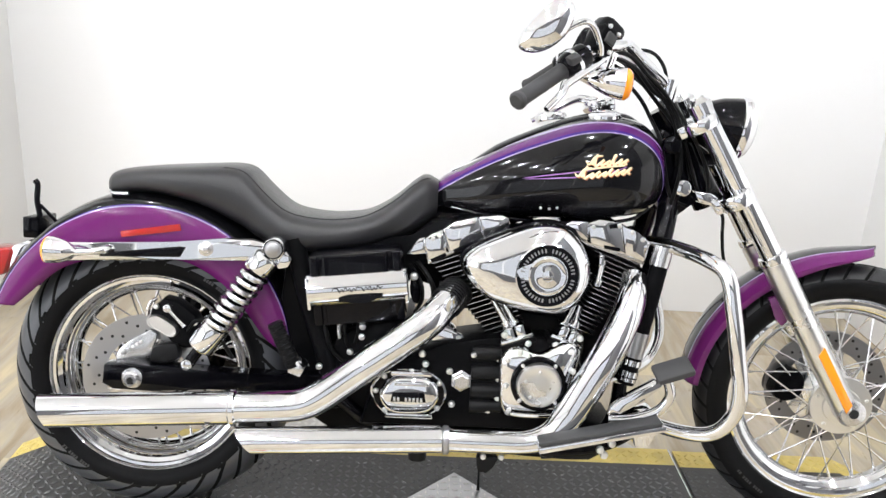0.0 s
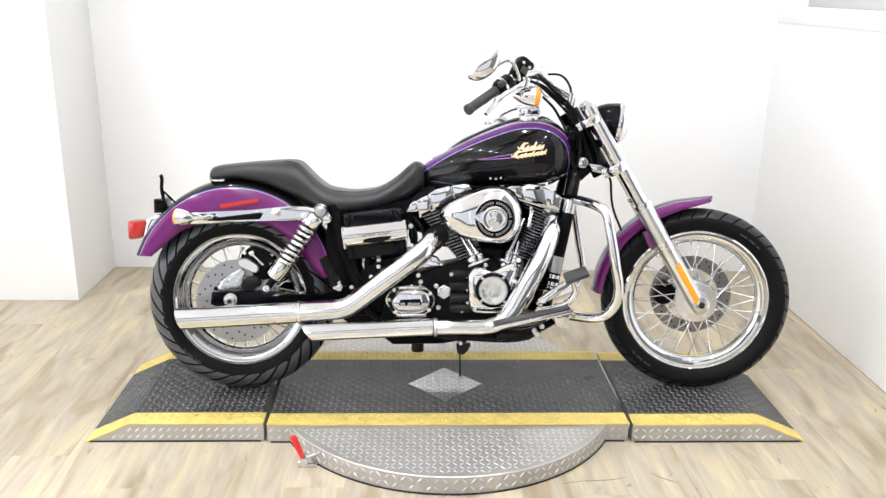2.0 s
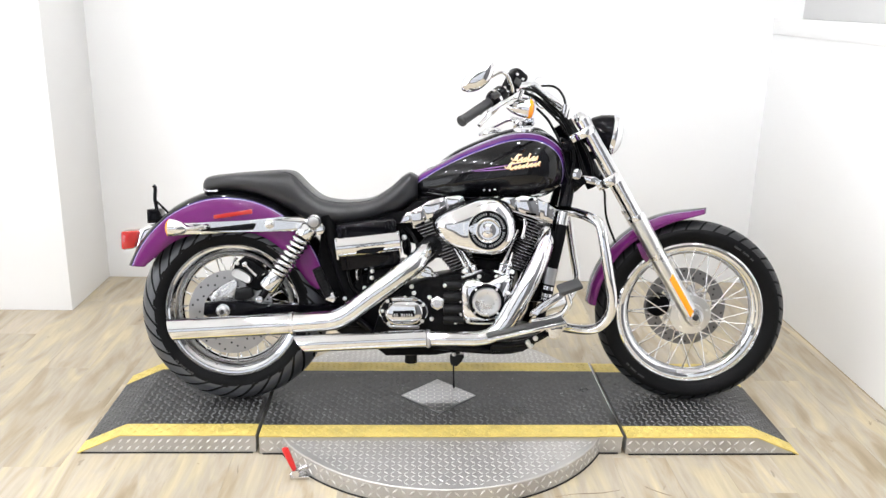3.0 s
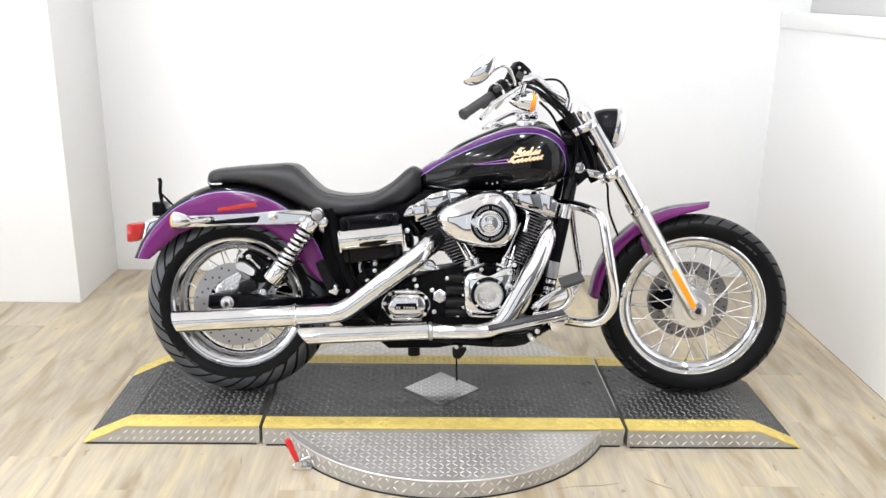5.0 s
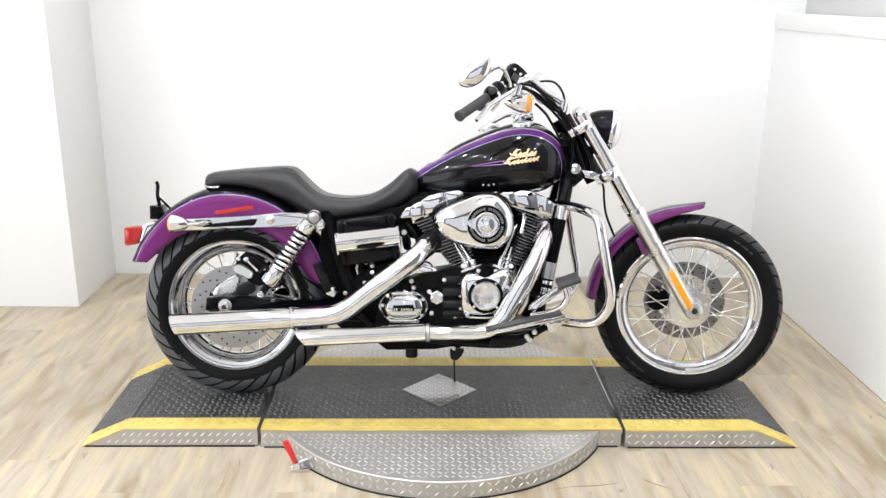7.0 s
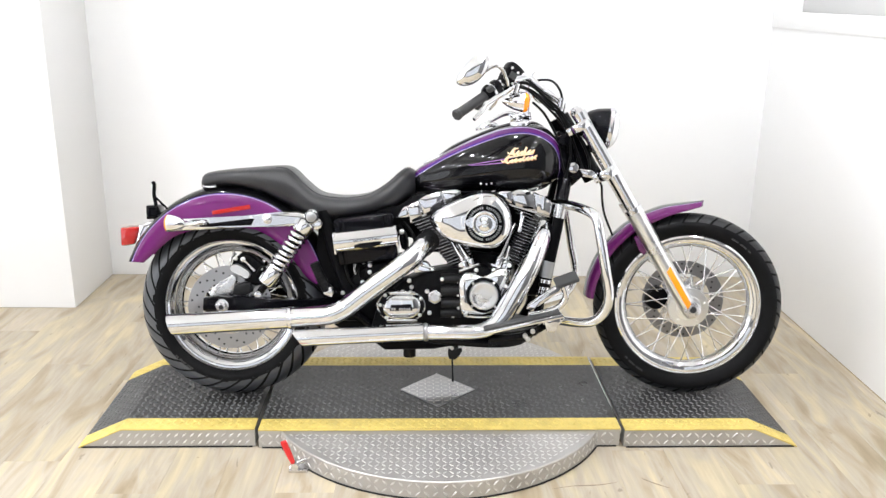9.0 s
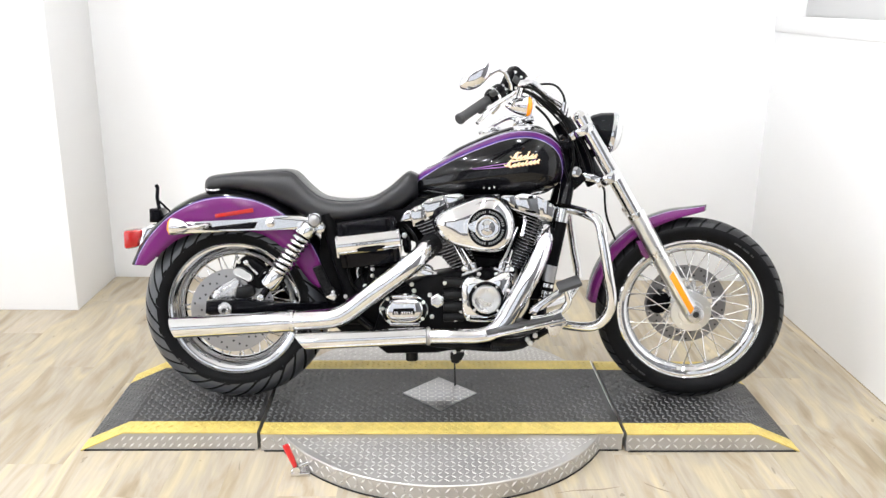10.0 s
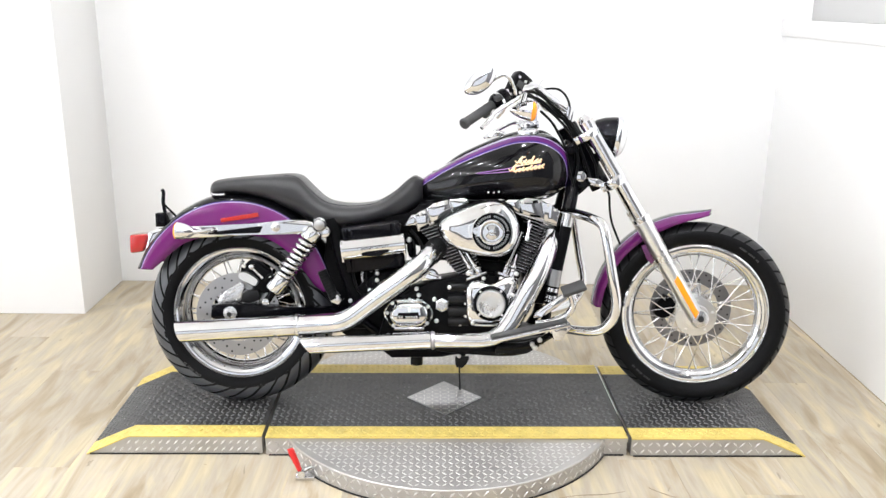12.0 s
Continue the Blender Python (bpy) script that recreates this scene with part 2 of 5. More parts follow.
wall("wall_back", CORNER - 0.15, RIGHT + 0.4, BACK, BACK + 0.15, 0, TOP, "plain white painted back wall")
wall("wall_pillar", LEFT, CORNER, STEP, BACK + 0.15, 0, TOP, "white wall, toned down for shade, that steps forward at a corner", SHADEWALL)
wall("wall_right", RIGHT, RIGHT + 0.25, WEND, BACK + 0.1, 0, LEDGE, "white painted lower side wall with a ledge on top")
# Added out of view, standing in for dark surroundings in the chrome.
wall("wall_right_near", RIGHT, RIGHT + 0.39, NEAR, WEND, 0, TOP, "unseen side wall, dark grey to darken what the chrome reflects", REARWALL)
wall("wall_right_upper", RIGHT + 0.14, RIGHT + 0.39, WEND, BACK + 0.1, LEDGE, TOP, "white upper side wall, tinted grey for shade, set back over the ledge", UPPERWALL)
SY0, SY1 = -4.6, -0.6
side_wall = join(box(LEFT - 0.15, LEFT, NEAR, SY0, 0, TOP, 0), box(LEFT - 0.15, LEFT, SY1, BACK + 0.15, 0, TOP, 0), box(LEFT - 0.15, LEFT, SY0, SY1, 0, 0.35, 0), box(LEFT - 0.15, LEFT, SY0, SY1, 2.45, TOP, 0))
tagged(part("wall_left", side_wall, WALL), "plain white painted side wall with a wide window", "wall", kind="structure")
tagged(part("trim", box(RIGHT - 0.008, RIGHT, WEND, BACK, LEDGE - 0.075, LEDGE + 0.004, 0.003), WALL), "white cap board along the ledge", "trim", kind="structure")
tagged(part("trim", box(RIGHT - 0.0035, RIGHT, WEND, BACK, 0.0, 0.003, 0), JOINT), "brown joint between floor and side wall", "trim", kind="structure")
WX0, WX1, WZ0, WZ1 = -2.3, 1.9, 0.35, 2.45
rear_wall = join(box(LEFT - 0.15, WX0, NEAR - 0.15, NEAR, 0, TOP, 0), box(WX1, RIGHT + 0.4, NEAR - 0.15, NEAR, 0, TOP, 0), box(WX0, WX1, NEAR - 0.15, NEAR, 0, WZ0, 0), box(WX0, WX1, NEAR - 0.15, NEAR, WZ1, TOP, 0))
tagged(part("wall_rear", rear_wall, REARWALL), "unseen rear wall, dark grey for chrome contrast, with an added window", "wall", kind="structure")
side_window = root("window_2", (LEFT - 0.08, (SY0 + SY1) / 2, 0.35), "wide side window in a white frame", "window", kind="structure")
for k in range(4):
    fy = SY0 + 0.03 + (SY1 - SY0 - 0.06) * k / 3
    part("window_frame", box(LEFT - 0.11, LEFT - 0.05, fy - 0.03, fy + 0.03, 0.35, 2.45, 0.004), CEIL, side_window)
for fz in (0.38, 2.42):
    part("window_frame", box(LEFT - 0.105, LEFT - 0.055, SY0, SY1, fz - 0.03, fz + 0.03, 0.004), CEIL, side_window)
for k in range(3):
    w3 = (SY1 - SY0 - 0.06) / 3
    pane = part("pane", box(LEFT - 0.084, LEFT - 0.076, SY0 + 0.06 + w3 * k, SY0 + w3 * (k + 1), 0.41, 2.39, 0), PANE, side_window)
    pane.visible_shadow = False
# Window added out of view behind the camera, to let in frontal fill.
window = root("fill_window", ((WX0 + WX1) / 2, NEAR - 0.08, WZ0), "unseen wide window added for frontal light, in a white frame", "window", kind="structure")
for k in range(4):
    fx = WX0 + 0.03 + (WX1 - WX0 - 0.06) * k / 3
    part("window_frame", box(fx - 0.03, fx + 0.03, NEAR - 0.11, NEAR - 0.05, WZ0, WZ1, 0.004), CEIL, window)
for fz in (WZ0 + 0.03, WZ1 - 0.03):
    part("window_frame", box(WX0, WX1, NEAR - 0.105, NEAR - 0.055, fz - 0.03, fz + 0.03, 0.004), CEIL, window)
for k in range(3):
    w3 = (WX1 - WX0 - 0.06) / 3
    pane = part("pane", box(WX0 + 0.06 + w3 * k, WX0 + w3 * (k + 1), NEAR - 0.084, NEAR - 0.076, WZ0 + 0.06, WZ1 - 0.06, 0), PANE, window)
    pane.visible_shadow = False
# Fill lamp in the added rear window.
day = bpy.data.lights.new("rear_fill", "AREA")
day.shape, day.size, day.size_y, day.energy, day.color = "RECTANGLE", WX1 - WX0, WZ1 - WZ0, DAY, DAY_TINT
new("rear_fill", day).matrix_world = pose((WX0 + WX1) / 2, NEAR - 0.13, (WZ0 + WZ1) / 2, 90, 0, 0)
side_day = bpy.data.lights.new("side_daylight", "AREA")
side_day.shape, side_day.size, side_day.size_y, side_day.energy, side_day.color = "RECTANGLE", 2.1, SY1 - SY0, SIDE_DAY, DAY_TINT
new("side_daylight", side_day).matrix_world = pose(LEFT - 0.13, (SY0 + SY1) / 2, 1.4, 0, -90, 0)
tagged(part("ceiling", box(LEFT - 0.15, RIGHT + 0.4, NEAR - 0.15, BACK + 0.15, TOP, TOP + 0.1, 0), CEIL), "plain white ceiling of the showroom", "ceiling", kind="structure")

for lx in (-1.9, -0.55, 0.8, 2.05):
    for ly in (-4.5, -3.4, -2.3, -1.2, -0.1):
        lamp = root("ceiling_light", (lx, ly, TOP), "round white downlight fixed to the ceiling", "lamp", group="round ceiling lamps")
        part("frame", lathe([(0.07, 0), (0.07, 0.03), (0.065, 0.045), (0.05, 0.048)], (lx, ly, TOP), (0, 0, -1), 32), CEIL, lamp)
        part("diffuser", lathe([(0.046, 0.046), (0.046, 0.05), (0.04, 0.055), (0.018, 0.057)], (lx, ly, TOP), (0, 0, -1), 32), LAMPGLOW, lamp, "glowing white diffuser")

# ---- the lift platform ----
DECK = 0.07
FRONT, REAR = -0.276, 0.315
MID = (0.727, 0.02)


def lug_field(place, nu, nv, pitch, length=0.024, width=0.006, height=0.0016, keep=None, same=False):
    """Rows of raised lozenges, turned this way and that. place(u, v) gives a point and the two axes of the surface."""
    verts, faces = [], []
    for i in range(nu):
        for j in range(nv):
            u, v = (i + 0.5) * pitch, (j + 0.5) * pitch
            if keep and not keep(u, v):
                continue
            p, a, b = place(u, v)
            c = a.cross(b)
            d = (a + b if same or (i + j) % 2 else a - b).normalized()
            e = c.cross(d)
            n = len(verts)
            verts += [p - d * length / 2, p + e * width / 2, p + d * length / 2, p - e * width / 2, p - d * length * 0.28 + c * height, p + d * length * 0.28 + c * height]
            faces += [(n, n + 4, n + 1), (n + 1, n + 4, n + 5), (n + 1, n + 5, n + 2), (n, n + 3, n + 4), (n + 3, n + 5, n + 4), (n + 3, n + 2, n + 5)]
    me = bpy.data.meshes.new("lugs")
    me.from_pydata(verts, [], faces)
    return me


def lugs(name, me, material, parent):
    me.materials.append(material)
    ob = piece(name, me, parent)
    ob["kind"] = "stuff"
    return ob


def along(line, u):
    """The point and direction at length u on a bent line of (x, z)."""
    for (x0, z0), (x1, z1) in zip(line, line[1:]):
        d = math.hypot(x1 - x0, z1 - z0)
        if u <= d or (x1, z1) == line[-1]:
            f = u / d
            return Vector((x0 + (x1 - x0) * f, 0, z0 + (z1 - z0) * f)), Vector((x1 - x0, 0, z1 - z0)) / d
        u -= d


def sheet(line, y0, y1, lift, thick):
    """A plate that follows a bent line of (x, z)."""
    lo = [(x, z + lift) for x, z in line]
    hi = [(x, z + lift + thick) for x, z in reversed(line)]
    return prism(lo + hi, y0, y1, 0)


def deck(name, line, label):
    x0, x1 = line[0][0], line[-1][0]
    thing = root(name, ((x0 + x1) / 2, MID[1], 0), label, "platform", 0.5, "lift platform sections")
    bottom = [(x1, 0.003), (x0, 0.003)]
    skirt = 0.004
    core = [(x, max(z - 0.006, 0.004)) for x, z in line]
    part("body", prism(core + bottom, FRONT + skirt, REAR - skirt, 0), PLATESTEEL, thing, "bare steel tread plate sides")
    # Thin black strip stands in for the shadow line under the side.
    part("contact_shade", box(x0 + 0.01, x1 - 0.01, FRONT + skirt - 0.0025, FRONT + skirt + 0.01, 0.0, 0.005, 0), DARKGAP, thing, "black strip drawn as the contact shadow along the floor")
    part("deck_plate", sheet(line, FRONT + 0.076, REAR - 0.08, -0.005, 0.004), PLATEBLACK, thing, "black painted tread plate")
    strips = []
    for y0, y1 in ((FRONT, FRONT + 0.076), (REAR - 0.08, REAR)):
        st = part("edge_strip", sheet(line, y0, y1, -0.005, 0.0044), YELLOW, thing, "yellow painted edge strip")
        strips.append((st, y0, y1))
    total = sum(math.hypot(b[0] - a[0], b[1] - a[1]) for a, b in zip(line, line[1:]))
    PT = 0.021

    def on(y0):
        def f(u, v):
            p, d = along(line, u)
            return Vector((p.x, y0 + v, p.z - 0.0008)), d, Vector((0, 1, 0))
        return f
    wide = REAR - FRONT - 0.156
    lugs("tread_relief", lug_field(on(FRONT + 0.076), int(total / PT), int(wide / PT), PT, 0.0208, 0.0086, 0.0026), LUGBLACK, thing)
    for st, y0, y1 in strips:
        lugs("tread_relief", lug_field(on(y0 + 0.006), int(total / PT), 3, PT, 0.02, 0.0068, 0.0026), YELLOW, st)
    def side(u, v):
        return Vector((x0 + u, FRONT + skirt, 0.006 + v)), Vector((1, 0, 0)), Vector((0, 0, 1))
    def inside(u, v):
        if MID[0] - 0.52 < x0 + u < MID[0] + 0.52:
            return False
        z = next(za + (zb - za) * (x0 + u - xa) / (xb - xa) for (xa, za), (xb, zb) in zip(line, line[1:]) if min(xa, xb) <= x0 + u <= max(xa, xb) + 1e-6)
        return v + 0.02 < z - 0.008
    lugs("side_relief", lug_field(side, int((x1 - x0) / 0.026), 2, 0.026, 0.0245, 0.0075, 0.0024, inside, x0 < 0), LUGSTEEL, thing)
    return thing


deck("lift_ramp", [(-0.477, 0.005), (-0.333, DECK), (0.108, DECK)], "black tread plate ramp with yellow edges and steel sides")
centre = deck("lift_platform", [(0.121, DECK), (1.333, DECK)], "black tread plate platform with yellow edges under the motorcycle")
deck("lift_ramp", [(1.346, DECK), (1.79, DECK), (1.94, 0.005)], "black tread plate ramp with yellow edges under the front wheel")

part("worn_edge", box(1.3335, 1.3365, FRONT + 0.004, REAR - 0.004, DECK - 0.02, DECK + 0.0008, 0), SATIN, centre, "bare worn steel edge at the joint")

# square badge plate, set on its corner
badge = part("badge_plate", moved(box(-0.0965, 0.0965, -0.0965, 0.0965, 0, 0.004, 0.001), Matrix.Translation((0.724, 0.018, DECK - 0.001)) @ pose(0, 0, 0, 0, 0, 45)), BRUSHED, centre, "square bare steel tread plate set on its corner")
BP = 0.021


def on_badge(u, v):
    m = Matrix.Translation((0.724, 0.018, DECK + 0.003)) @ pose(0, 0, 0, 0, 0, 45)
    return m @ Vector((u - 0.0965, v - 0.0965, 0)), Vector((0.7071, 0.7071, 0)), Vector((-0.7071, 0.7071, 0))


lugs("tread_relief", lug_field(on_badge, 9, 9, BP, 0.02, 0.0055, 0.0016), LUGSTEEL, badge)

# round turntable base
RT, RH = 0.605, 0.0625
base = root("turntable_base", (MID[0], MID[1], 0), "round bare steel tread plate turntable base on the floor", "platform")
part("plate", lathe([(RT - 0.004, 0.002), (RT, 0.003), (RT, RH - 0.003), (RT - 0.003, RH)], (MID[0], MID[1], 0), (0, 0, 1), 160), PLATESTEEL, base)


# The same shadow line, drawn as a black ring round the rim's foot.
part("contact_shade", lathe([(RT - 0.02, 0.0), (RT + 0.0025, 0.0), (RT + 0.0025, 0.005), (RT - 0.02, 0.005)], (MID[0], MID[1], 0), (0, 0, 1), 160, True), DARKGAP, base, "black strip drawn as the contact shadow along the floor")


def on_disc(u, v):
    return Vector((MID[0] - RT + u, MID[1] - RT + v, RH)), Vector((1, 0, 0)), Vector((0, 1, 0))


def disc_keep(u, v):
    y = MID[1] - RT + v
    return math.hypot(u - RT, v - RT) < RT - 0.016 and (y < FRONT - 0.008 or y > REAR + 0.008)


lugs("tread_relief", lug_field(on_disc, 58, 58, 0.0209, 0.0212, 0.0068, 0.0018, disc_keep), LUGSTEEL, base)


def on_rim(u, v):
    a = u / RT
    d = Vector((math.sin(a), -math.cos(a), 0))
    return Vector((MID[0] + RT * math.sin(a), MID[1] - RT * math.cos(a), 0.007 + v)), Vector((math.cos(a), math.sin(a), 0)), Vector((0, 0, 1))


lugs("rim_relief", lug_field(on_rim, int(2 * math.pi * RT / 0.026), 2, 0.026, 0.0245, 0.0075, 0.0024), LUGSTEEL, base)

# lock lever on the turntable's edge
lever = root("lock_lever", (0.258, -0.414, 0), "red gripped toggle lock lever with steel clamp", "lever")
part("clamp_base", box(0.246, 0.306, -0.434, -0.394, 0.0, 0.012, 0.002), SATIN, lever)
part("clamp_arm", tube([(0.250, -0.422, 0.012), (0.273, -0.421, 0.03), (0.303, -0.404, 0.034), (0.318, -0.384, 0.034)], 0.0075, 10), SATIN, lever)
part("pivot", drum((0.266, -0.442, 0.026), (0, 1, 0), 0.012, 0.036), SATIN, lever)
part("grip", tube([(0.260, -0.426, 0.032), (0.250, -0.428, 0.062), (0.235, -0.430, 0.104), (0.233, -0.430, 0.11)], [0.007, 0.0095, 0.0105, 0.008], 12), REDGRIP, lever, "red plastic grip")

# ---- the motorcycle ----
RW, FW = Vector((0.0, 0, 0.4)), Vector((1.62, 0, 0.4025))
bike = root("motorcycle", (0.82, 0, DECK), "purple and black cruiser motorcycle with chrome engine and spoked wheels", "motorcycle")
bike.rotation_euler = (radians(-10), 0, 0)  # leans on its side stand


def tyre(c, prof, blocks, skew, edge_r, cut):
    """Half profile of (radius, y) from the bead to the crown; grooves are cut into the tread."""
    full = [(r, -y) for r, y in prof] + [(r, y) for r, y in reversed(prof[:-1])]
    pts = spline([(r, y, 0) for r, y in full], 12)
    n = blocks * 18
    crown = max(p.x for p in pts)
    half = max(abs(p.y) for p in pts)
    loops = []
    for j in range(n):
        ring = []
        for i, p in enumerate(pts):
            r, y = p.x, p.y
            f = abs(y) / half
            g = abs(2 * i / (len(pts) - 1) - 1)
            a = 2 * math.pi / blocks * (j / 18 - skew * g * (1 if y > 0 else -1))
            ph = j / 18 % 1
            if r > edge_r and f > 0.1 and ph < cut:
                r -= 0.006
            if abs(f - 0.05) < 0.03:
                r -= 0.003
            ring.append(Vector((c.x + r * math.cos(a), y, c.z + r * math.sin(a))))
        loops.append(ring)
    m = len(pts)
    verts = [v for lp in loops for v in lp]
    faces, tread = [], []
    for j in range(n):
        for i in range(m - 1):
            faces.append((j * m + i, j * m + i + 1, (j + 1) % n * m + i + 1, (j + 1) % n * m + i))
            p, q = loops[j][i], loops[(j + 1) % n][i + 1]
            f = (abs(p.y) + abs(q.y)) / 2 / half
            r = pts[i].x
            ph = (j + 0.5) / 18 % 1
            outer = r > edge_r
            tread.append(2 if outer and f > 0.1 and ph < cut else 1 if outer else 0)
    bm = shape(verts, faces)
    bm.faces.ensure_lookup_table()
    for f, k in zip(bm.faces, tread):
        f.material_index = k
    return bm


def spokes(c, parent, hub_r, hub_y, rim_r, rim_y, count, sweep):
    seen = {}
    for i in range(count):
        s = 1 if i % 2 else -1
        d = 1 if i % 4 < 2 else -1
        a0 = 2 * math.pi * (i + 0.5 * (i % 2)) / count
        key = (s, d)
        if key not in seen:
            a = Vector((hub_r, s * hub_y, 0))
            b = Vector((rim_r * math.cos(d * sweep), s * rim_y, rim_r * math.sin(d * sweep)))
            seen[key] = finish("spoke", join(tube([a, b], 0.0021, 8, 1), tube([b + (a - b).normalized() * 0.014, b], 0.0034, 8, 1)), SPOKE)
        piece("spoke", seen[key], parent, Matrix.Translation(c) @ Matrix.Rotation(a0, 4, "Y"))


def disc_brake(name, c, y, r0, r1, holes, parent, steel):
    bm = lathe([(r0, y - 0.0025), (r1 - 0.001, y - 0.0025), (r1, y), (r1 - 0.001, y + 0.0025), (r0, y + 0.0025)], (c.x, 0, c.z), (0, 1, 0), 72, True)
    ob = part(name, bm, steel, parent, "drilled steel brake disc")
    hole = finish("vent_hole", lathe([(0.0036, 0), (0.0036, 0.0058)], (0, -0.0029, 0), (0, 1, 0), 10), DARKGAP)
    for i in range(holes):
        a = 2 * math.pi * i / holes
        r = r0 + (r1 - r0) * (0.25, 0.5, 0.75)[i % 3]
        piece("vent_hole", hole, ob, Matrix.Translation((c.x + r * math.cos(a), y, c.z + r * math.sin(a))))
    return ob


def wheel(name, c, tprof, rim, hubprof, blocks, skew, cut, spoke_spec, label, edge, tread):
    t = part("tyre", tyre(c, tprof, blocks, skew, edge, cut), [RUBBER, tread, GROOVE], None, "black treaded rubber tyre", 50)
    w = part(name, lathe(rim, (c.x, 0, c.z), (0, 1, 0), 96, True), CHROME, bike, label)
    t.parent = w
    mr, my = tprof[2][0], tprof[2][1]
    letter = finish("sidewall_letter", box(-0.0022, 0.0022, -my - 0.0005, -my + 0.003, -0.0036, 0.0036, 0), GRIPMAT)
    dash = finish("sidewall_dash", box(-0.012, 0.012, -my - 0.0012, -my + 0.003, -0.0028, 0.0028, 0), GROOVE)
    for start in (0.5, 3.7):
        for i in range(12):
            if i % 5 != 4:
                piece("sidewall_letter", letter, w, Matrix.Translation(c) @ Matrix.Rotation(start + 0.025 * i, 4, "Y") @ Matrix.Translation((0, 0, mr)))
    for k in range(16):
        if k not in (1, 2, 9, 10):
            piece("sidewall_dash", dash, w, Matrix.Translation(c) @ Matrix.Rotation(0.1 + 0.393 * k, 4, "Y") @ Matrix.Translation((0, 0, mr + 0.006)))
    part("hub", lathe(hubprof, (c.x, 0, c.z), (0, 1, 0), 48), PALE, w, "alloy wheel hub")
    spokes(c, w, *spoke_spec)
    return w


rear = wheel("rear_wheel", RW,
             [(0.226, 0.062), (0.244, 0.078), (0.262, 0.084), (0.281, 0.081), (0.302, 0.066), (0.319, 0.039), (0.329, 0.0)],
             [(0.2365, -0.066), (0.2365, -0.06), (0.226, -0.057), (0.222, -0.05), (0.206, -0.03), (0.194, -0.018), (0.194, 0.018), (0.206, 0.03), (0.222, 0.05), (0.226, 0.057), (0.2365, 0.06), (0.2365, 0.066),
              (0.231, 0.0685), (0.228, 0.0655), (0.2265, 0.061), (0.2195, 0.06), (0.218, 0.054), (0.209, 0.05), (0.206, 0.042), (0.195, 0.036), (0.187, 0.018), (0.183, 0.0), (0.187, -0.018), (0.195, -0.036), (0.206, -0.042), (0.209, -0.05), (0.218, -0.054), (0.2195, -0.06), (0.2265, -0.061), (0.228, -0.0655), (0.231, -0.0685)],
             [(0.018, -0.09), (0.03, -0.09), (0.03, -0.07), (0.06, -0.068), (0.062, -0.056), (0.034, -0.05), (0.03, 0.0), (0.034, 0.05), (0.062, 0.056), (0.06, 0.068), (0.02, 0.07)],
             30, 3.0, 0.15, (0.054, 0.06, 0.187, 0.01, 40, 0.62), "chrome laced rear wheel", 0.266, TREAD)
front = wheel("front_wheel", FW,
              [(0.25, 0.03), (0.265, 0.044), (0.285, 0.052), (0.301, 0.051), (0.317, 0.039), (0.328, 0.021), (0.3315, 0.0)],
              [(0.2565, -0.036), (0.2565, -0.031), (0.248, -0.029), (0.245, -0.024), (0.232, -0.012), (0.224, 0.0), (0.232, 0.012), (0.245, 0.024), (0.248, 0.029), (0.2565, 0.031), (0.2565, 0.036),
               (0.251, 0.0385), (0.2485, 0.0365), (0.2475, 0.033), (0.2415, 0.033), (0.2405, 0.029), (0.2325, 0.0265), (0.23, 0.02), (0.222, 0.016), (0.215, 0.006), (0.212, 0.0), (0.215, -0.006), (0.222, -0.016), (0.23, -0.02), (0.2325, -0.0265), (0.2405, -0.029), (0.2415, -0.033), (0.2475, -0.033), (0.2485, -0.0365), (0.251, -0.0385)],
              [(0.014, -0.085), (0.024, -0.083), (0.027, -0.066), (0.042, -0.063), (0.044, -0.058), (0.07, -0.056), (0.071, -0.047), (0.048, -0.044), (0.03, -0.02), (0.03, 0.02), (0.046, 0.036), (0.06, 0.04), (0.06, 0.052), (0.02, 0.06)],
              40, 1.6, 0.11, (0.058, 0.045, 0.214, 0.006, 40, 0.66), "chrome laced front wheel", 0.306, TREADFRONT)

rd = disc_brake("brake_disc", RW, -0.092, 0.095, 0.146, 36, rear, BRUSHED)
part("disc_carrier", prism([(RW.x + r * math.cos(a), RW.z + r * math.sin(a)) for i in range(10) for a, r in ((2 * math.pi * i / 10, 0.1), (2 * math.pi * (i + 0.5) / 10, 0.055))], -0.092, -0.086, 0.001), SATIN, rear)
fd = disc_brake("brake_disc", FW, 0.066, 0.098, 0.146, 42, front, DISCMAT)
part("disc_carrier", prism([(FW.x + r * math.cos(a), FW.z + r * math.sin(a)) for i in range(10) for a, r in ((2 * math.pi * i / 10, 0.103), (2 * math.pi * (i + 0.5) / 10, 0.06))], 0.063, 0.069, 0.001), SATIN, front)
part("belt_pulley", lathe([(0.03, 0.07), (0.11, 0.07), (0.125, 0.072), (0.127, 0.098), (0.11, 0.1), (0.03, 0.09)], (RW.x, 0, RW.z), (0, 1, 0), 56), GLOSS, rear, "black rear belt pulley")
bolt_mesh = finish("bolt", lathe([(0.0064, 0), (0.0064, 0.003), (0.0055, 0.0055), (0.0025, 0.0068)], (0, 0, 0), (0, -1, 0), 8), PALE, 40)


def bolts(parent, spots, scale=1.0):
    for x, y, z in spots:
        piece("bolt", bolt_mesh, parent, Matrix.Translation((x, y, z)) @ Matrix.Scale(scale, 4))


bolts(front, [(FW.x + 0.058 * math.cos(a), -0.0568, FW.z + 0.058 * math.sin(a)) for a in (0.3, 1.55, 2.8, 4.1, 5.3)], 0.8)

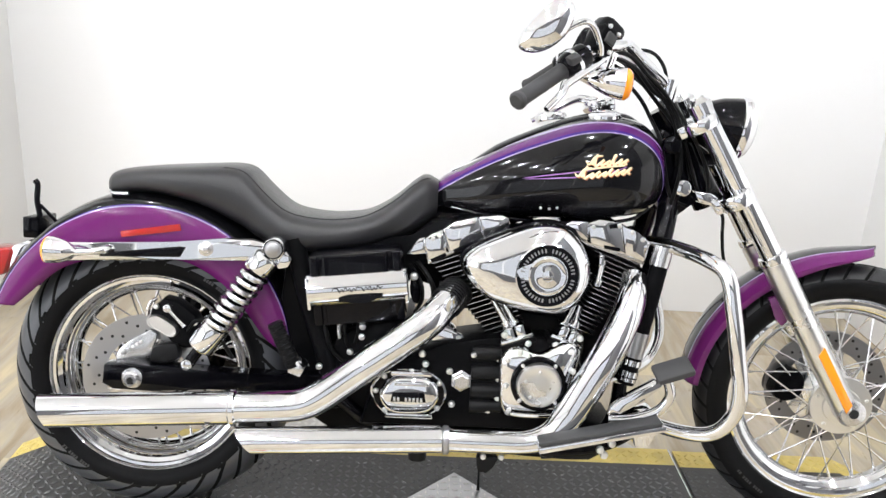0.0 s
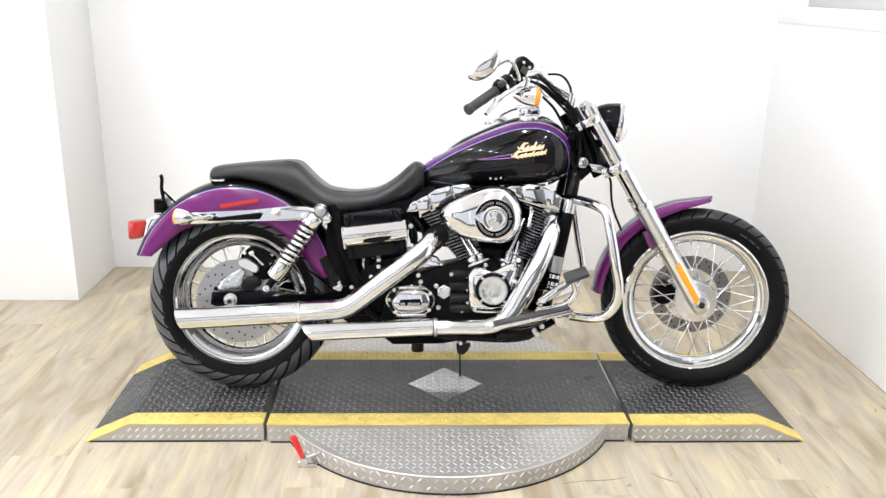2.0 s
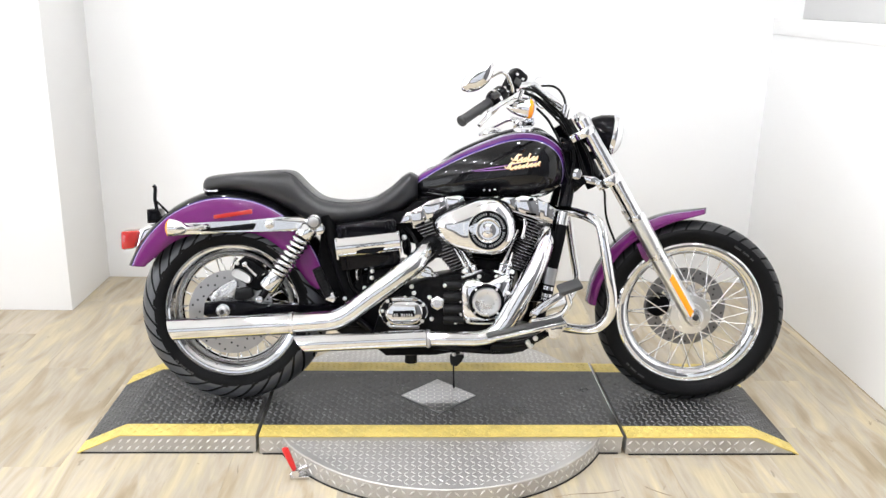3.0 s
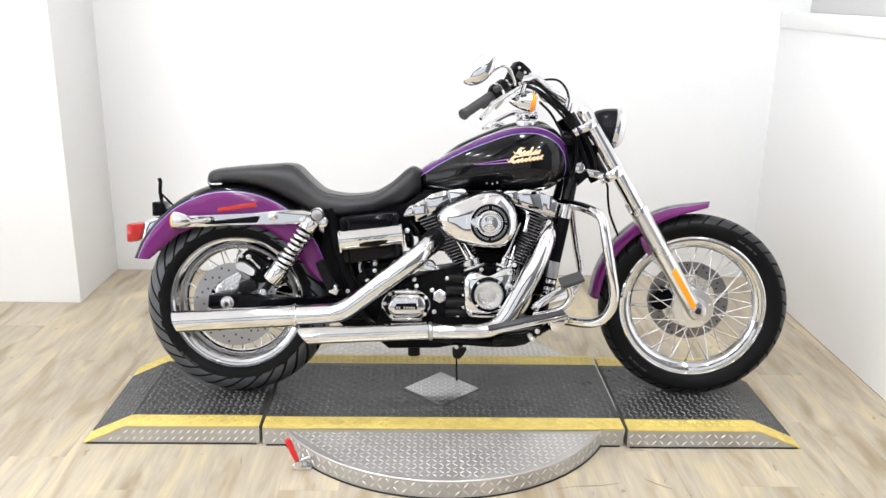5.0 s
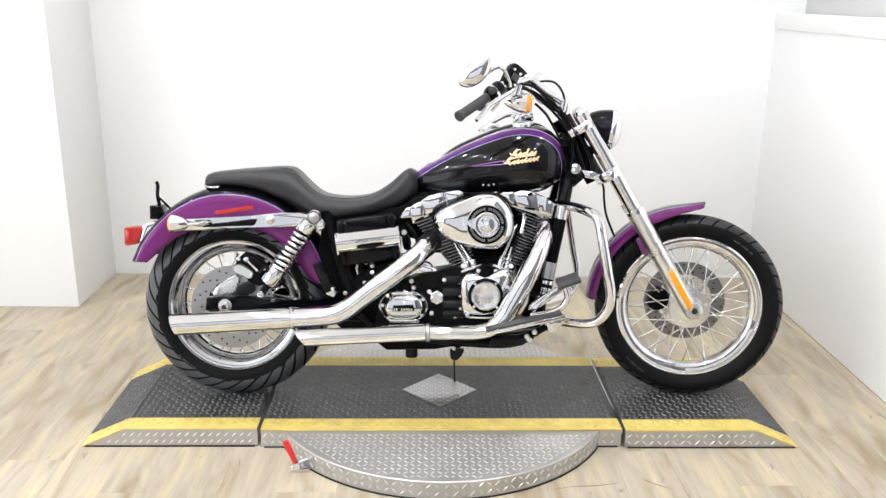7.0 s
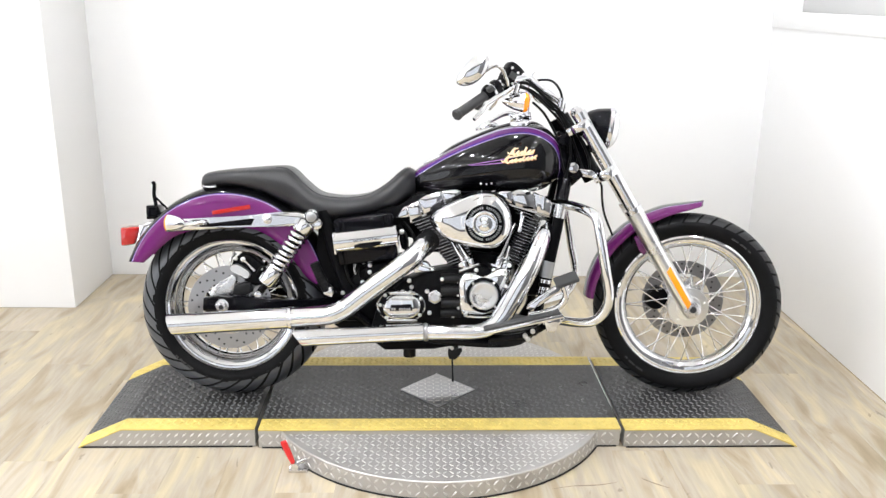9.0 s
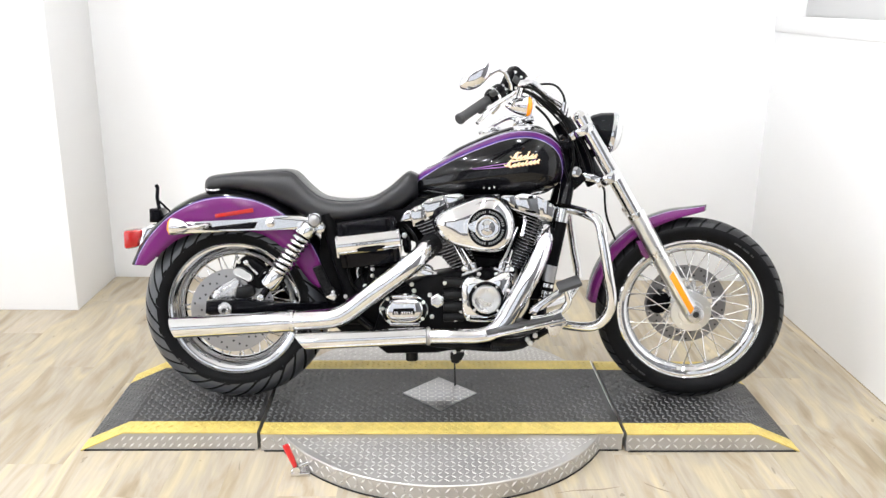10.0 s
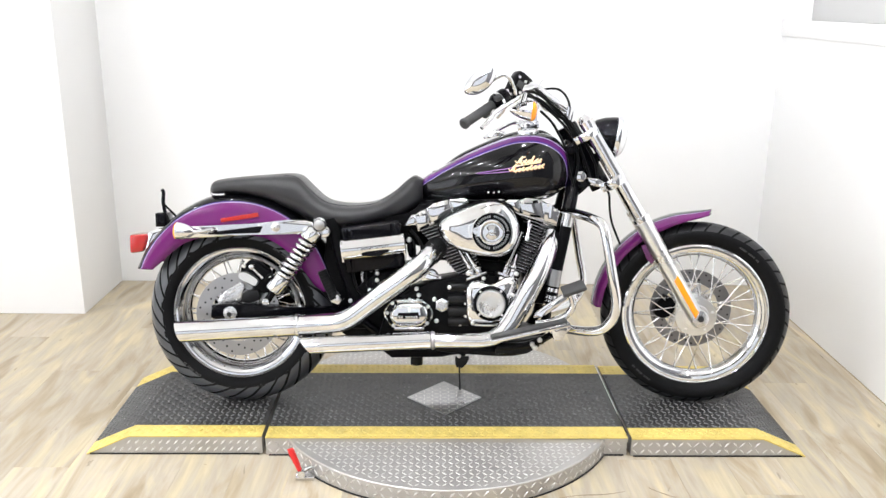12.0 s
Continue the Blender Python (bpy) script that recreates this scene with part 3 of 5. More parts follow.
# the fork is turned slightly to the near side
TOPF, MIDF, ENDF = Vector((1.186, 0, 1.067)), Vector((1.390, 0, 0.737)), Vector((1.606, 0, 0.390))
fdir = (ENDF - TOPF).normalized()
PIVOT = TOPF + Vector((-0.055, 0, 0))
STEER = Matrix.Translation(PIVOT) @ Matrix.Rotation(radians(8.5), 4, fdir) @ Matrix.Translation(-PIVOT)
MIRRORED = STEER @ Matrix.Diagonal((1, -1, 1, 1)) @ STEER.inverted()


def steered(bm, s):
    """The near half stays; the far half is its mirror image about the turned fork."""
    return bm if s < 0 else moved(bm, MIRRORED)


front.matrix_basis = STEER
# fork: chrome upper tubes, alloy sliders
TOPF, MIDF = Vector((1.199, 0, 1.067)), Vector((1.398, 0, 0.737))
fdir = (ENDF - TOPF).normalized()
for s in (-1, 1):
    o = Vector((0, -0.112, 0))
    leg = part("fork_leg", steered(tube([MIDF + o - fdir * 0.012, MIDF + o + fdir * 0.02, MIDF + o + fdir * 0.2, ENDF + o - fdir * 0.03, ENDF + o + fdir * 0.015], [0.0295, 0.03, 0.029, 0.0275, 0.02], 24, 4), s), PALE, bike, "polished alloy fork slider")
    part("fork_tube", steered(tube([TOPF + o, MIDF + o], 0.0245, 24, 1), s), CHROME, leg, "chrome fork tube")
    part("dust_seal", steered(lathe([(0.0225, 0), (0.031, 0.002), (0.032, 0.012), (0.0305, 0.02)], MIDF + o - fdir * 0.022, fdir, 28), s), CHROME, leg)
    part("top_cap", steered(lathe([(0.026, 0), (0.026, 0.018), (0.018, 0.025), (0.015, 0.032)], TOPF + o + fdir * 0.006, -fdir, 24), s), CHROME, leg)
    part("axle_clamp", steered(drum((ENDF.x, -0.1, FW.z), (0, -1, 0), 0.03, 0.038, 0.004), s), SATIN, leg)
    part("axle_end", steered(drum((ENDF.x, -0.137, FW.z), (0, -1, 0), 0.011, 0.003), s), DARKGAP, leg)
    rp = Matrix.Translation(MIDF + o + fdir * 0.3)
    refl = [(-0.010, -0.082), (0.010, -0.07), (0.010, 0.082), (-0.010, 0.07)]
    ang = math.atan2(fdir.x, -fdir.z)
    part("reflector", steered(moved(prism(refl, -0.032, -0.026, 0.001), rp @ Matrix.Rotation(-ang, 4, "Y")), s), AMBER, leg, "long amber reflector strip")
for f, w, nm in ((0.03, 0.028, "upper_triple_clamp"), (0.215, 0.034, "lower_triple_clamp")):
    c = TOPF + fdir * f
    bm = join(*[lathe([(0.034, -w / 2), (0.037, -w / 2 + 0.004), (0.037, w / 2 - 0.004), (0.034, w / 2)], c + Vector((0, s * 0.112, 0)), fdir, 28) for s in (-1, 1)])
    bm = join(bm, moved(box(-0.05, 0.03, -0.11, 0.11, -w / 2, w / 2, 0.005), Matrix.Translation(c) @ Matrix.Rotation(-ang, 4, "Y")))
    part(nm, moved(bm, STEER), CHROME, bike)
part("steering_head", tube([TOPF + Vector((-0.055, 0, 0.0)), TOPF + Vector((-0.055, 0, 0)) + fdir * 0.25], 0.036, 24, 1), GLOSS, bike)
part("neck_cover", prism([(1.135, 1.022), (1.207, 0.992), (1.256, 0.890), (1.230, 0.865), (1.182, 0.819), (1.152, 0.829), (1.122, 0.890), (1.129, 0.961)], -0.06, 0.06, 0.012), GLOSS, bike, "black frame neck")
part("neck_bolt", drum((1.187, -0.062, 0.890), (0, -1, 0), 0.019, 0.02, 0.004), CHROME, bike)
part("cable_guide", prism([(1.204, 0.888), (1.245, 0.883), (1.271, 0.868), (1.260, 0.853), (1.219, 0.861)], -0.1, -0.06, 0.005), CHROME, bike)

# headlight
hx = Vector((0.985, 0, -0.17)).normalized()
hl = part("headlight", lathe([(0.01, -0.085), (0.03, -0.08), (0.05, -0.06), (0.063, -0.032), (0.07, 0.0), (0.0715, 0.012)], (1.301, 0, 1.029), hx, 56), GLOSS, bike, "gloss black bullet headlight")
part("trim_ring", lathe([(0.0715, 0.01), (0.0755, 0.012), (0.0765, 0.02), (0.074, 0.028), (0.066, 0.03), (0.066, 0.012)], (1.301, 0, 1.029), hx, 56, True), CHROME, hl, "chrome trim ring")
part("lens", lathe([(0.067, 0.02), (0.064, 0.033), (0.054, 0.043), (0.036, 0.051), (0.012, 0.054)], (1.301, 0, 1.029), hx, 48), LENS, hl, "headlight lens, opaque white for the brightness behind its glass")
part("bracket", tube([(1.197, 0, 0.987), (1.222, 0, 0.961), (1.268, 0, 0.956), (1.300, 0, 0.966)], 0.014, 12), GLOSS, hl)

hl.matrix_basis = STEER
# front fender, thin shell on an arc
def shell(stations, half, crown, taper=(), flare=1.0):
    """A fender: stations of (outer x, z, inner x, z); half width; the section is crowned on top and straight at the sides."""
    loops, val = [], []
    tops = spline([(a, 0, b) for a, b, c, d in stations], 5)
    lows = spline([(c, 0, d) for a, b, c, d in stations], 5)
    sec = [(0.0, 1.0, 0.0), (0.35, 0.85, 0.0), (0.62, 0.45, 0.0), (0.82, 0.0, 0.02), (0.92, -0.3, 0.08), (0.975, -0.3, 0.2), (1.0, 0.0, 0.4), (1.0, 0, 0.7), (0.985, 0, 1.0)]
    full = [(-f, h, g) for f, h, g in reversed(sec)] + sec[1:]
    for i, (t, l) in enumerate(zip(tops, lows)):
        wide = half * (taper[i] if i < len(taper) else 1)
        out = (t - l).normalized()
        loops.append([Vector((0, f * wide, 0)) + t.lerp(l, g) + out * (crown * h) for f, h, g in full])
        val.append([abs(f) if g == 0 else 0.82 + 0.18 * g * min(1.0, flare + i / 14) for f, h, g in full])
    m = len(full)
    bm = shape([v for lp in loops for v in lp], [(i * m + j, i * m + j + 1, (i + 1) * m + j + 1, (i + 1) * m + j) for i in range(len(loops) - 1) for j in range(m - 1)])
    lay = bm.verts.layers.float.new("band")
    bm.verts.ensure_lookup_table()
    for v, b in zip(bm.verts, [x for row in val for x in row]):
        v[lay] = b
    return bm


def thicken(ob, t):
    md = ob.modifiers.new("thickness", "SOLIDIFY")
    md.thickness, md.offset = t, -1
    return ob


FENDER = banded("fender_paint", [(0.0, INK), (0.833, VIOLET), (0.837, LILAC), (0.8405, PURPLE)])
FENDERF = banded("front_fender_paint", [(0.0, INK), (0.4, LILAC), (0.46, PURPLE), (0.9, PURPLE)])
st = []
for i in range(10):
    a = radians(84 + i * 10.2)
    ro, ri = 0.358 + 0.01 * (i == 0), 0.335
    ri = (0.363, 0.349, 0.341)[i] if i < 3 else ri
    st.append((FW.x + ro * math.cos(a), FW.z + ro * math.sin(a), FW.x + ri * math.cos(a + (0.03 if i == 9 else 0)), FW.z + ri * math.sin(a)))
ff = thicken(part("front_fender", shell(st, 0.07, 0.012, (0.1, 0.42, 0.6, 0.74, 0.85, 0.92, 0.96, 0.98)), FENDERF, bike, "purple front fender with black crown"), 0.002)
ff.matrix_basis = STEER
part("fender_bracket", prism([(1.413, 0.658), (1.438, 0.666), (1.464, 0.611), (1.451, 0.593), (1.433, 0.611)], -0.09, -0.07, 0.004), PAINT, ff)
part("fender_bracket", prism([(1.413, 0.658), (1.438, 0.666), (1.464, 0.611), (1.451, 0.593), (1.433, 0.611)], 0.07, 0.09, 0.004), PAINT, ff)

# rear fender
rear_st = [(-0.347, 0.559, -0.288, 0.556), (-0.313, 0.627, -0.263, 0.578), (-0.260, 0.695, -0.226, 0.611), (-0.190, 0.755, -0.175, 0.649), (-0.097, 0.799, -0.100, 0.672), (-0.005, 0.811, -0.000, 0.680),
           (0.087, 0.797, 0.096, 0.671), (0.180, 0.754, 0.174, 0.625), (0.258, 0.680, 0.226, 0.564), (0.308, 0.591, 0.268, 0.508), (0.330, 0.499, 0.300, 0.484)]
rf = thicken(part("rear_fender", shell(rear_st, 0.112, 0.012, flare=0.4), FENDER, bike, "purple rear fender with black top and pinstripes"), 0.0025)
part("reflector", prism([(-0.049, 0.722), (0.081, 0.743), (0.078, 0.758), (-0.051, 0.736)], -0.118, -0.108, 0.0015), RED, rf, "red side reflector")
tl = part("tail_light", prism([(-0.387, 0.604), (-0.340, 0.611), (-0.320, 0.674), (-0.388, 0.671)], -0.05, 0.05, 0.01), RED, bike, "red tail light")
part("base", prism([(-0.343, 0.596), (-0.321, 0.591), (-0.279, 0.660), (-0.265, 0.690), (-0.286, 0.695), (-0.325, 0.678)], -0.042, 0.042, 0.008), CHROME, tl, "chrome tail light base")
pb = part("plate_bracket", box(-0.294, -0.260, -0.05, 0.05, 0.700, 0.748, 0.003), GLOSS, bike, "black rear bracket")
part("stalk", tube([(-0.268, -0.02, 0.748), (-0.274, -0.02, 0.783), (-0.272, -0.02, 0.818), (-0.278, -0.02, 0.829)], 0.0065, 10), GLOSS, pb)
part("brace", tube([(-0.267, -0.02, 0.773), (-0.242, -0.02, 0.748), (-0.227, -0.02, 0.733)], 0.004, 8), GLOSS, pb)
part("small_lens", drum((-0.295, 0, 0.724), (-1, 0, 0), 0.012, 0.006), RED, pb)

for s in (-1, 1):
    def side(bm):
        return bm if s < 0 else flip_y(bm)
    strut = part("fender_strut", side(prism([(-0.173, 0.678), (-0.162, 0.710), (-0.073, 0.714), (0.069, 0.722), (0.181, 0.735), (0.244, 0.736), (0.288, 0.725), (0.306, 0.703), (0.274, 0.686), (0.182, 0.687), (0.070, 0.684), (-0.158, 0.667)], -0.146, -0.124, 0.0085, 3)), CHROME, bike, "chrome fender strut")
    # Gloss black wedge laid on the strut's outer face.
    part("strut_dark_wedge", side(prism([(-0.085, 0.683), (0.088, 0.69), (0.1, 0.712), (0.086, 0.713), (0.0, 0.702), (-0.085, 0.691)], -0.1485, -0.145, 0.001)), GLOSS, strut)
    part("strut_bolt", side(lathe([(0.0165, 0.0), (0.0165, 0.002), (0.0125, 0.003), (0.0118, 0.008), (0.0085, 0.011), (0.003, 0.012)], (0.143, -0.145, 0.711), (0, -1, 0), 28)), SATIN, strut)
    sig = part("turn_signal", side(lathe([(0.006, 0.0), (0.014, 0.008), (0.0215, 0.021), (0.0265, 0.038), (0.0285, 0.052), (0.0285, 0.06)], (-0.121, -0.18, 0.695), (-1, 0, 0.05), 32)), CHROME, bike, "chrome bullet turn signal")
    part("lens", side(lathe([(0.0285, 0.058), (0.028, 0.0625), (0.023, 0.067), (0.012, 0.07)], (-0.121, -0.18, 0.695), (-1, 0, 0.05), 32)), AMBER, sig, "amber lens")
    part("stem", side(tube([(-0.126, -0.18, 0.694), (-0.1, -0.176, 0.696), (-0.075, -0.163, 0.699), (-0.06, -0.14, 0.701)], [0.008, 0.006, 0.009, 0.01], 12)), CHROME, sig)
    # shock absorber with an open spring
    a, b = Vector((0.295, s * 0.162, 0.723)), Vector((0.1126, s * 0.162, 0.4585))
    d = (b - a).normalized()
    L = (b - a).length
    sh = part("shock_absorber", tube([a, b], 0.0125, 16, 1), GLOSS, bike, "chrome shock absorber with open spring")
    part("upper_cover", lathe([(0.022, 0.02), (0.0285, 0.024), (0.03, 0.028), (0.03, 0.058), (0.028, 0.063)], a, d, 32), CHROME, sh)
    part("lower_cover", lathe([(0.029, L - 0.104), (0.031, L - 0.1), (0.031, L - 0.048), (0.0285, L - 0.044), (0.012, L - 0.042)], a, d, 32), CHROME, sh)
    part("shock_body", lathe([(0.0165, 0.05), (0.0165, L - 0.08)], a, d, 20), GLOSS, sh)
    e1 = d.orthogonal().normalized()
    e2 = d.cross(e1)
    turns, steps = 8.5, 20
    z0, z1 = 0.062, L - 0.1
    n = int(turns * steps)
    coil = [a + d * (z0 + (z1 - z0) * i / n) + 0.0262 * (math.cos(2 * math.pi * i / steps) * e1 + math.sin(2 * math.pi * i / steps) * e2) for i in range(n + 1)]
    part("spring", tube(coil, 0.0064, 8, 1), SPOKE, sh, "chrome coil spring")
    part("top_eye", drum(a + Vector((0, s * -0.015, 0)), (0, s, 0), 0.0245, 0.04, 0.006), CHROME, sh)
    part("eye_bolt", lathe([(0.0185, 0), (0.0185, 0.002), (0.0145, 0.0025), (0.0145, 0.008), (0.011, 0.01)], a + Vector((0, s * 0.0245, 0)), (0, s, 0), 24), [BRUSHED], sh, "bolt in the shock eye")
    part("eye_bush", lathe([(0.0215, 0), (0.0215, 0.0018), (0.017, 0.0018)], a + Vector((0, s * 0.0245, 0)), (0, s, 0), 28), GLOSS, sh)
    part("bottom_eye", drum(b + Vector((0, s * -0.015, 0)), (0, s, 0), 0.0125, 0.034, 0.004), CHROME, sh)
    part("passenger_peg_mount", side(tube([(0.349, -0.13, 0.467), (0.364, -0.19, 0.476), (0.354, -0.22, 0.491)], 0.015, 12)), CHROME, bike)
    peg = part("passenger_peg", side(tube([(0.351, -0.222, 0.481), (0.328, -0.224, 0.529), (0.309, -0.226, 0.574)], [0.0165, 0.0165, 0.0155], 16, 8)), RUBBER, bike, "folded black rubber passenger peg")
    part("peg_clevis", side(prism([(0.338, 0.47), (0.345, 0.492), (0.362, 0.496), (0.375, 0.478), (0.366, 0.46)], -0.236, -0.205, 0.004)), SATIN, peg, "chrome peg clevis")
    ridge = finish("rib", lathe([(0.0165, -0.0018), (0.0182, 0), (0.0165, 0.0018)], (0, 0, 0), (0.44, 0, -1), 14), RUBBER)
    for i in range(9):
        f = i / 8
        piece("rib", ridge, peg, Matrix.Translation((0.347 - 0.036 * f, s * (0.222 + 0.003 * f), 0.489 + 0.08 * f)))
    # swingarm
    sw = part("swingarm", side(prism([(-0.085, 0.397), (-0.081, 0.438), (-0.032, 0.446), (0.049, 0.442), (0.159, 0.436), (0.320, 0.433), (0.430, 0.441), (0.431, 0.388), (0.310, 0.392), (0.150, 0.394), (0.031, 0.384), (-0.059, 0.384)], -0.142, -0.098, 0.006)), GLOSS, bike, "gloss black swingarm")
    part("axle_nut", side(lathe([(0.023, 0), (0.023, 0.005), (0.0165, 0.006), (0.0165, 0.017), (0.014, 0.019)], (-0.016, -0.142, 0.414), (0, -1, 0), 24)), SATIN, sw)
    part("axle_tip", side(drum((-0.016, -0.158, 0.412), (0, -1, 0), 0.009, 0.003)), DARKGAP, sw)

part("shock_mount", prism([(0.297, 0.708), (0.318, 0.72), (0.333, 0.701), (0.325, 0.682), (0.302, 0.676)], -0.168, -0.14, 0.005), CHROME, bike, "chrome shock mount")
part("belt_guard", prism([(0.01, 0.57), (0.07, 0.575), (0.13, 0.56), (0.2, 0.5), (0.3, 0.44), (0.3, 0.36), (0.03, 0.35), (0.02, 0.45)], 0.104, 0.112, 0.003), GLOSS, bike, "black belt guard behind the rear wheel")
# rear caliper
cal = part("rear_caliper", prism([(0.012, 0.545), (0.018, 0.568), (0.045, 0.592), (0.075, 0.585), (0.114, 0.556), (0.135, 0.516), (0.12, 0.482), (0.09, 0.478), (0.071, 0.498), (0.04, 0.51)], -0.122, -0.07, 0.008), ENGINE, bike, "black rear brake caliper")
part("caliper_plate", pillow([(0.011, 0.543), (0.02, 0.553), (0.039, 0.554), (0.063, 0.54), (0.078, 0.527), (0.076, 0.511), (0.063, 0.507), (0.039, 0.519), (0.016, 0.53)], [(1, -0.12), (1, -0.132), (0.93, -0.137), (0.82, -0.137), (0.78, -0.1355), (0.3, -0.1355)]), PALE, cal, "kidney-shaped alloy caliper cover")
part("caliper_pin", tube([(0.057, -0.132, 0.571), (0.075, -0.134, 0.553), (0.095, -0.134, 0.533)], [0.004, 0.0035, 0.0055], 10, 4), CHROME, cal, "chrome caliper pin")
part("pin_knuckle", drum((0.057, -0.124, 0.572), (0, -1, 0), 0.0095, 0.014, 0.003), SATIN, cal)
part("hose_hook", tube([(0.007, -0.12, 0.552), (0.012, -0.124, 0.568), (0.018, -0.12, 0.583), (0.026, -0.11, 0.588)], 0.0042, 8), SATIN, cal)
part("brake_sleeve", prism([(0.014, 0.448), (0.022, 0.482), (0.05, 0.492), (0.078, 0.493), (0.085, 0.458), (0.05, 0.444)], -0.134, -0.1, 0.008), CASE, cal, "black caliper carrier")
link = part("brake_link", prism([(-0.066, 0.435), (-0.063, 0.455), (-0.056, 0.469), (-0.035, 0.488), (0.013, 0.517), (0.027, 0.507), (0.025, 0.49), (0.016, 0.47), (-0.002, 0.432)], -0.112, -0.102, 0.003), SATIN, cal, "alloy caliper bracket")
part("brake_hose", tube([(0.1, -0.125, 0.52), (0.118, -0.13, 0.545), (0.15, -0.12, 0.54), (0.17, -0.11, 0.5), (0.2, -0.12, 0.46)], 0.0045, 8), CABLE, cal)
bolts(cal, [(0.115, -0.123, 0.54), (0.03, -0.123, 0.573), (-0.047, -0.1125, 0.463)], 1.0)
for a0, b0 in ((-0.029, 0.474), (-0.02, 0.48), (-0.011, 0.4855)):
    bolts(cal, [(a0 + 0.004, -0.1125, b0 + 0.002)], 0.7)

# seat
seat_st = [(-0.100, 0.808, 0.847, 0.05), (-0.078, 0.808, 0.865, 0.085), (0.004, 0.817, 0.877, 0.105), (0.106, 0.797, 0.886, 0.118), (0.178, 0.764, 0.890, 0.122), (0.214, 0.745, 0.880, 0.124), (0.251, 0.722, 0.843, 0.128), (0.302, 0.706, 0.801, 0.135), (0.363, 0.703, 0.787, 0.14),
           (0.425, 0.709, 0.787, 0.138), (0.486, 0.72, 0.799, 0.128), (0.543, 0.736, 0.834, 0.112), (0.583, 0.752, 0.87, 0.098), (0.612, 0.772, 0.887, 0.085), (0.64, 0.79, 0.876, 0.06)]
sp = spline([(x, 0, lo) for x, lo, hi, w in seat_st], 4)
sp2 = spline([(w, 0, hi) for x, lo, hi, w in seat_st], 4)
loops = []
for p, q in zip(sp, sp2):
    lo, hi, w = p.z, q.z, q.x
    loops.append([Vector((p.x, w * (1 if math.cos(t) > 0 else -1) * abs(math.cos(t)) ** 0.62, (lo + hi) / 2 + (hi - lo) / 2 * (1 if math.sin(t) > 0 else -1) * abs(math.sin(t)) ** 0.75)) for t in [2 * math.pi * (j + 0.5) / 40 for j in range(40)]])
seat = part("seat", rings(loops), VINYL, bike, "black stitched two-up vinyl seat")
for k in (13,):
    line = [lp[k] * 1.0 + Vector((0, 0, 0.0006)) for lp in loops[15:-3]]
    part("seam", tube(line, 0.0013, 8, 1), VINYL, seat, "stitched seam")
part("seat_trim", tube([(-0.094, -0.05, 0.826), (-0.077, -0.09, 0.816), (-0.036, -0.106, 0.819)], 0.004, 8), CHROME, seat)

# fuel tank
tank_st = [(0.634, 0.816, 0.866, 0.035), (0.654, 0.811, 0.887, 0.062), (0.711, 0.806, 0.920, 0.09), (0.782, 0.804, 0.962, 0.118), (0.875, 0.804, 1.004, 0.142), (0.958, 0.807, 1.033, 0.154), (1.030, 0.811, 1.043, 0.155), (1.087, 0.821, 1.032, 0.142), (1.121, 0.837, 1.006, 0.118), (1.141, 0.857, 0.975, 0.088), (1.151, 0.880, 0.946, 0.05)]
s1 = spline([(x, 0, lo) for x, lo, hi, w in tank_st], 6)
s2 = spline([(w, 0, hi) for x, lo, hi, w in tank_st], 6)
edge = spline([(0.644, 0, 0.828), (0.690, 0, 0.867), (0.777, 0, 0.916), (0.873, 0, 0.957), (0.958, 0, 0.984), (1.031, 0, 0.986), (1.084, 0, 0.963), (1.112, 0, 0.928), (1.120, 0, 0.877), (1.105, 0, 0.837), (1.069, 0, 0.812), (0.895, 0, 0.791), (0.690, 0, 0.796)], 6, True)


def inside_distance(x, z):
    best, ins = 9.0, False
    for i, a in enumerate(edge):
        b = edge[(i + 1) % len(edge)]
        ab, ap = Vector((b.x - a.x, b.z - a.z)), Vector((x - a.x, z - a.z))
        t = max(0, min(1, ap.dot(ab) / max(ab.length_squared, 1e-12)))
        best = min(best, (ap - ab * t).length)
        if (a.z > z) != (b.z > z) and x < (b.x - a.x) * (z - a.z) / (b.z - a.z) + a.x:
            ins = not ins
    return best if ins else -best


loops = []
NT = 96
for p, q in zip(s1, s2):
    lo, hi, w = p.z, q.z, q.x
    loop = []
    for j in range(NT):
        t = 2 * math.pi * (j + 0.5) / NT
        c, s = math.cos(t), math.sin(t)
        wide = w * (0.88 + 0.12 * min(1.0, (hi - (lo + hi) / 2 - (hi - lo) / 2 * s) / (hi - lo) * 1.6))
        loop.append(Vector((p.x, wide * (1 if c > 0 else -1) * abs(c) ** 0.66, (lo + hi) / 2 + (hi - lo) / 2 * (1 if s > 0 else -1) * abs(s) ** 0.8)))
    loops.append(loop)
bm = rings(loops)
lay = bm.verts.layers.float.new("band")
for v in bm.verts:
    v[lay] = max(0.0, min(1.0, 0.5 + inside_distance(v.co.x, v.co.z) * 5 - (0.35 if abs(v.co.y) < 0.045 and v.co.z > 0.9 else 0)))
TANK = banded("tank_paint", [(0.0, INK), (0.3, LILAC), (0.315, (0.085, 0.015, 0.11)), (0.385, VIOLET), (0.41, LILAC), (0.418, INK)])
tank = part("fuel_tank", bm, TANK, bike, "black fuel tank with purple band and pinstripes")
part("tank_seam", tube([(0.670, -0.07, 0.820), (0.793, -0.11, 0.806), (0.946, -0.13, 0.805), (1.059, -0.12, 0.817), (1.111, -0.09, 0.841)], 0.004, 8), GLOSS, tank)
bolts(tank, [(0.864, -0.125, 0.834), (0.883, -0.125, 0.833), (0.900, -0.125, 0.836)], 0.5)
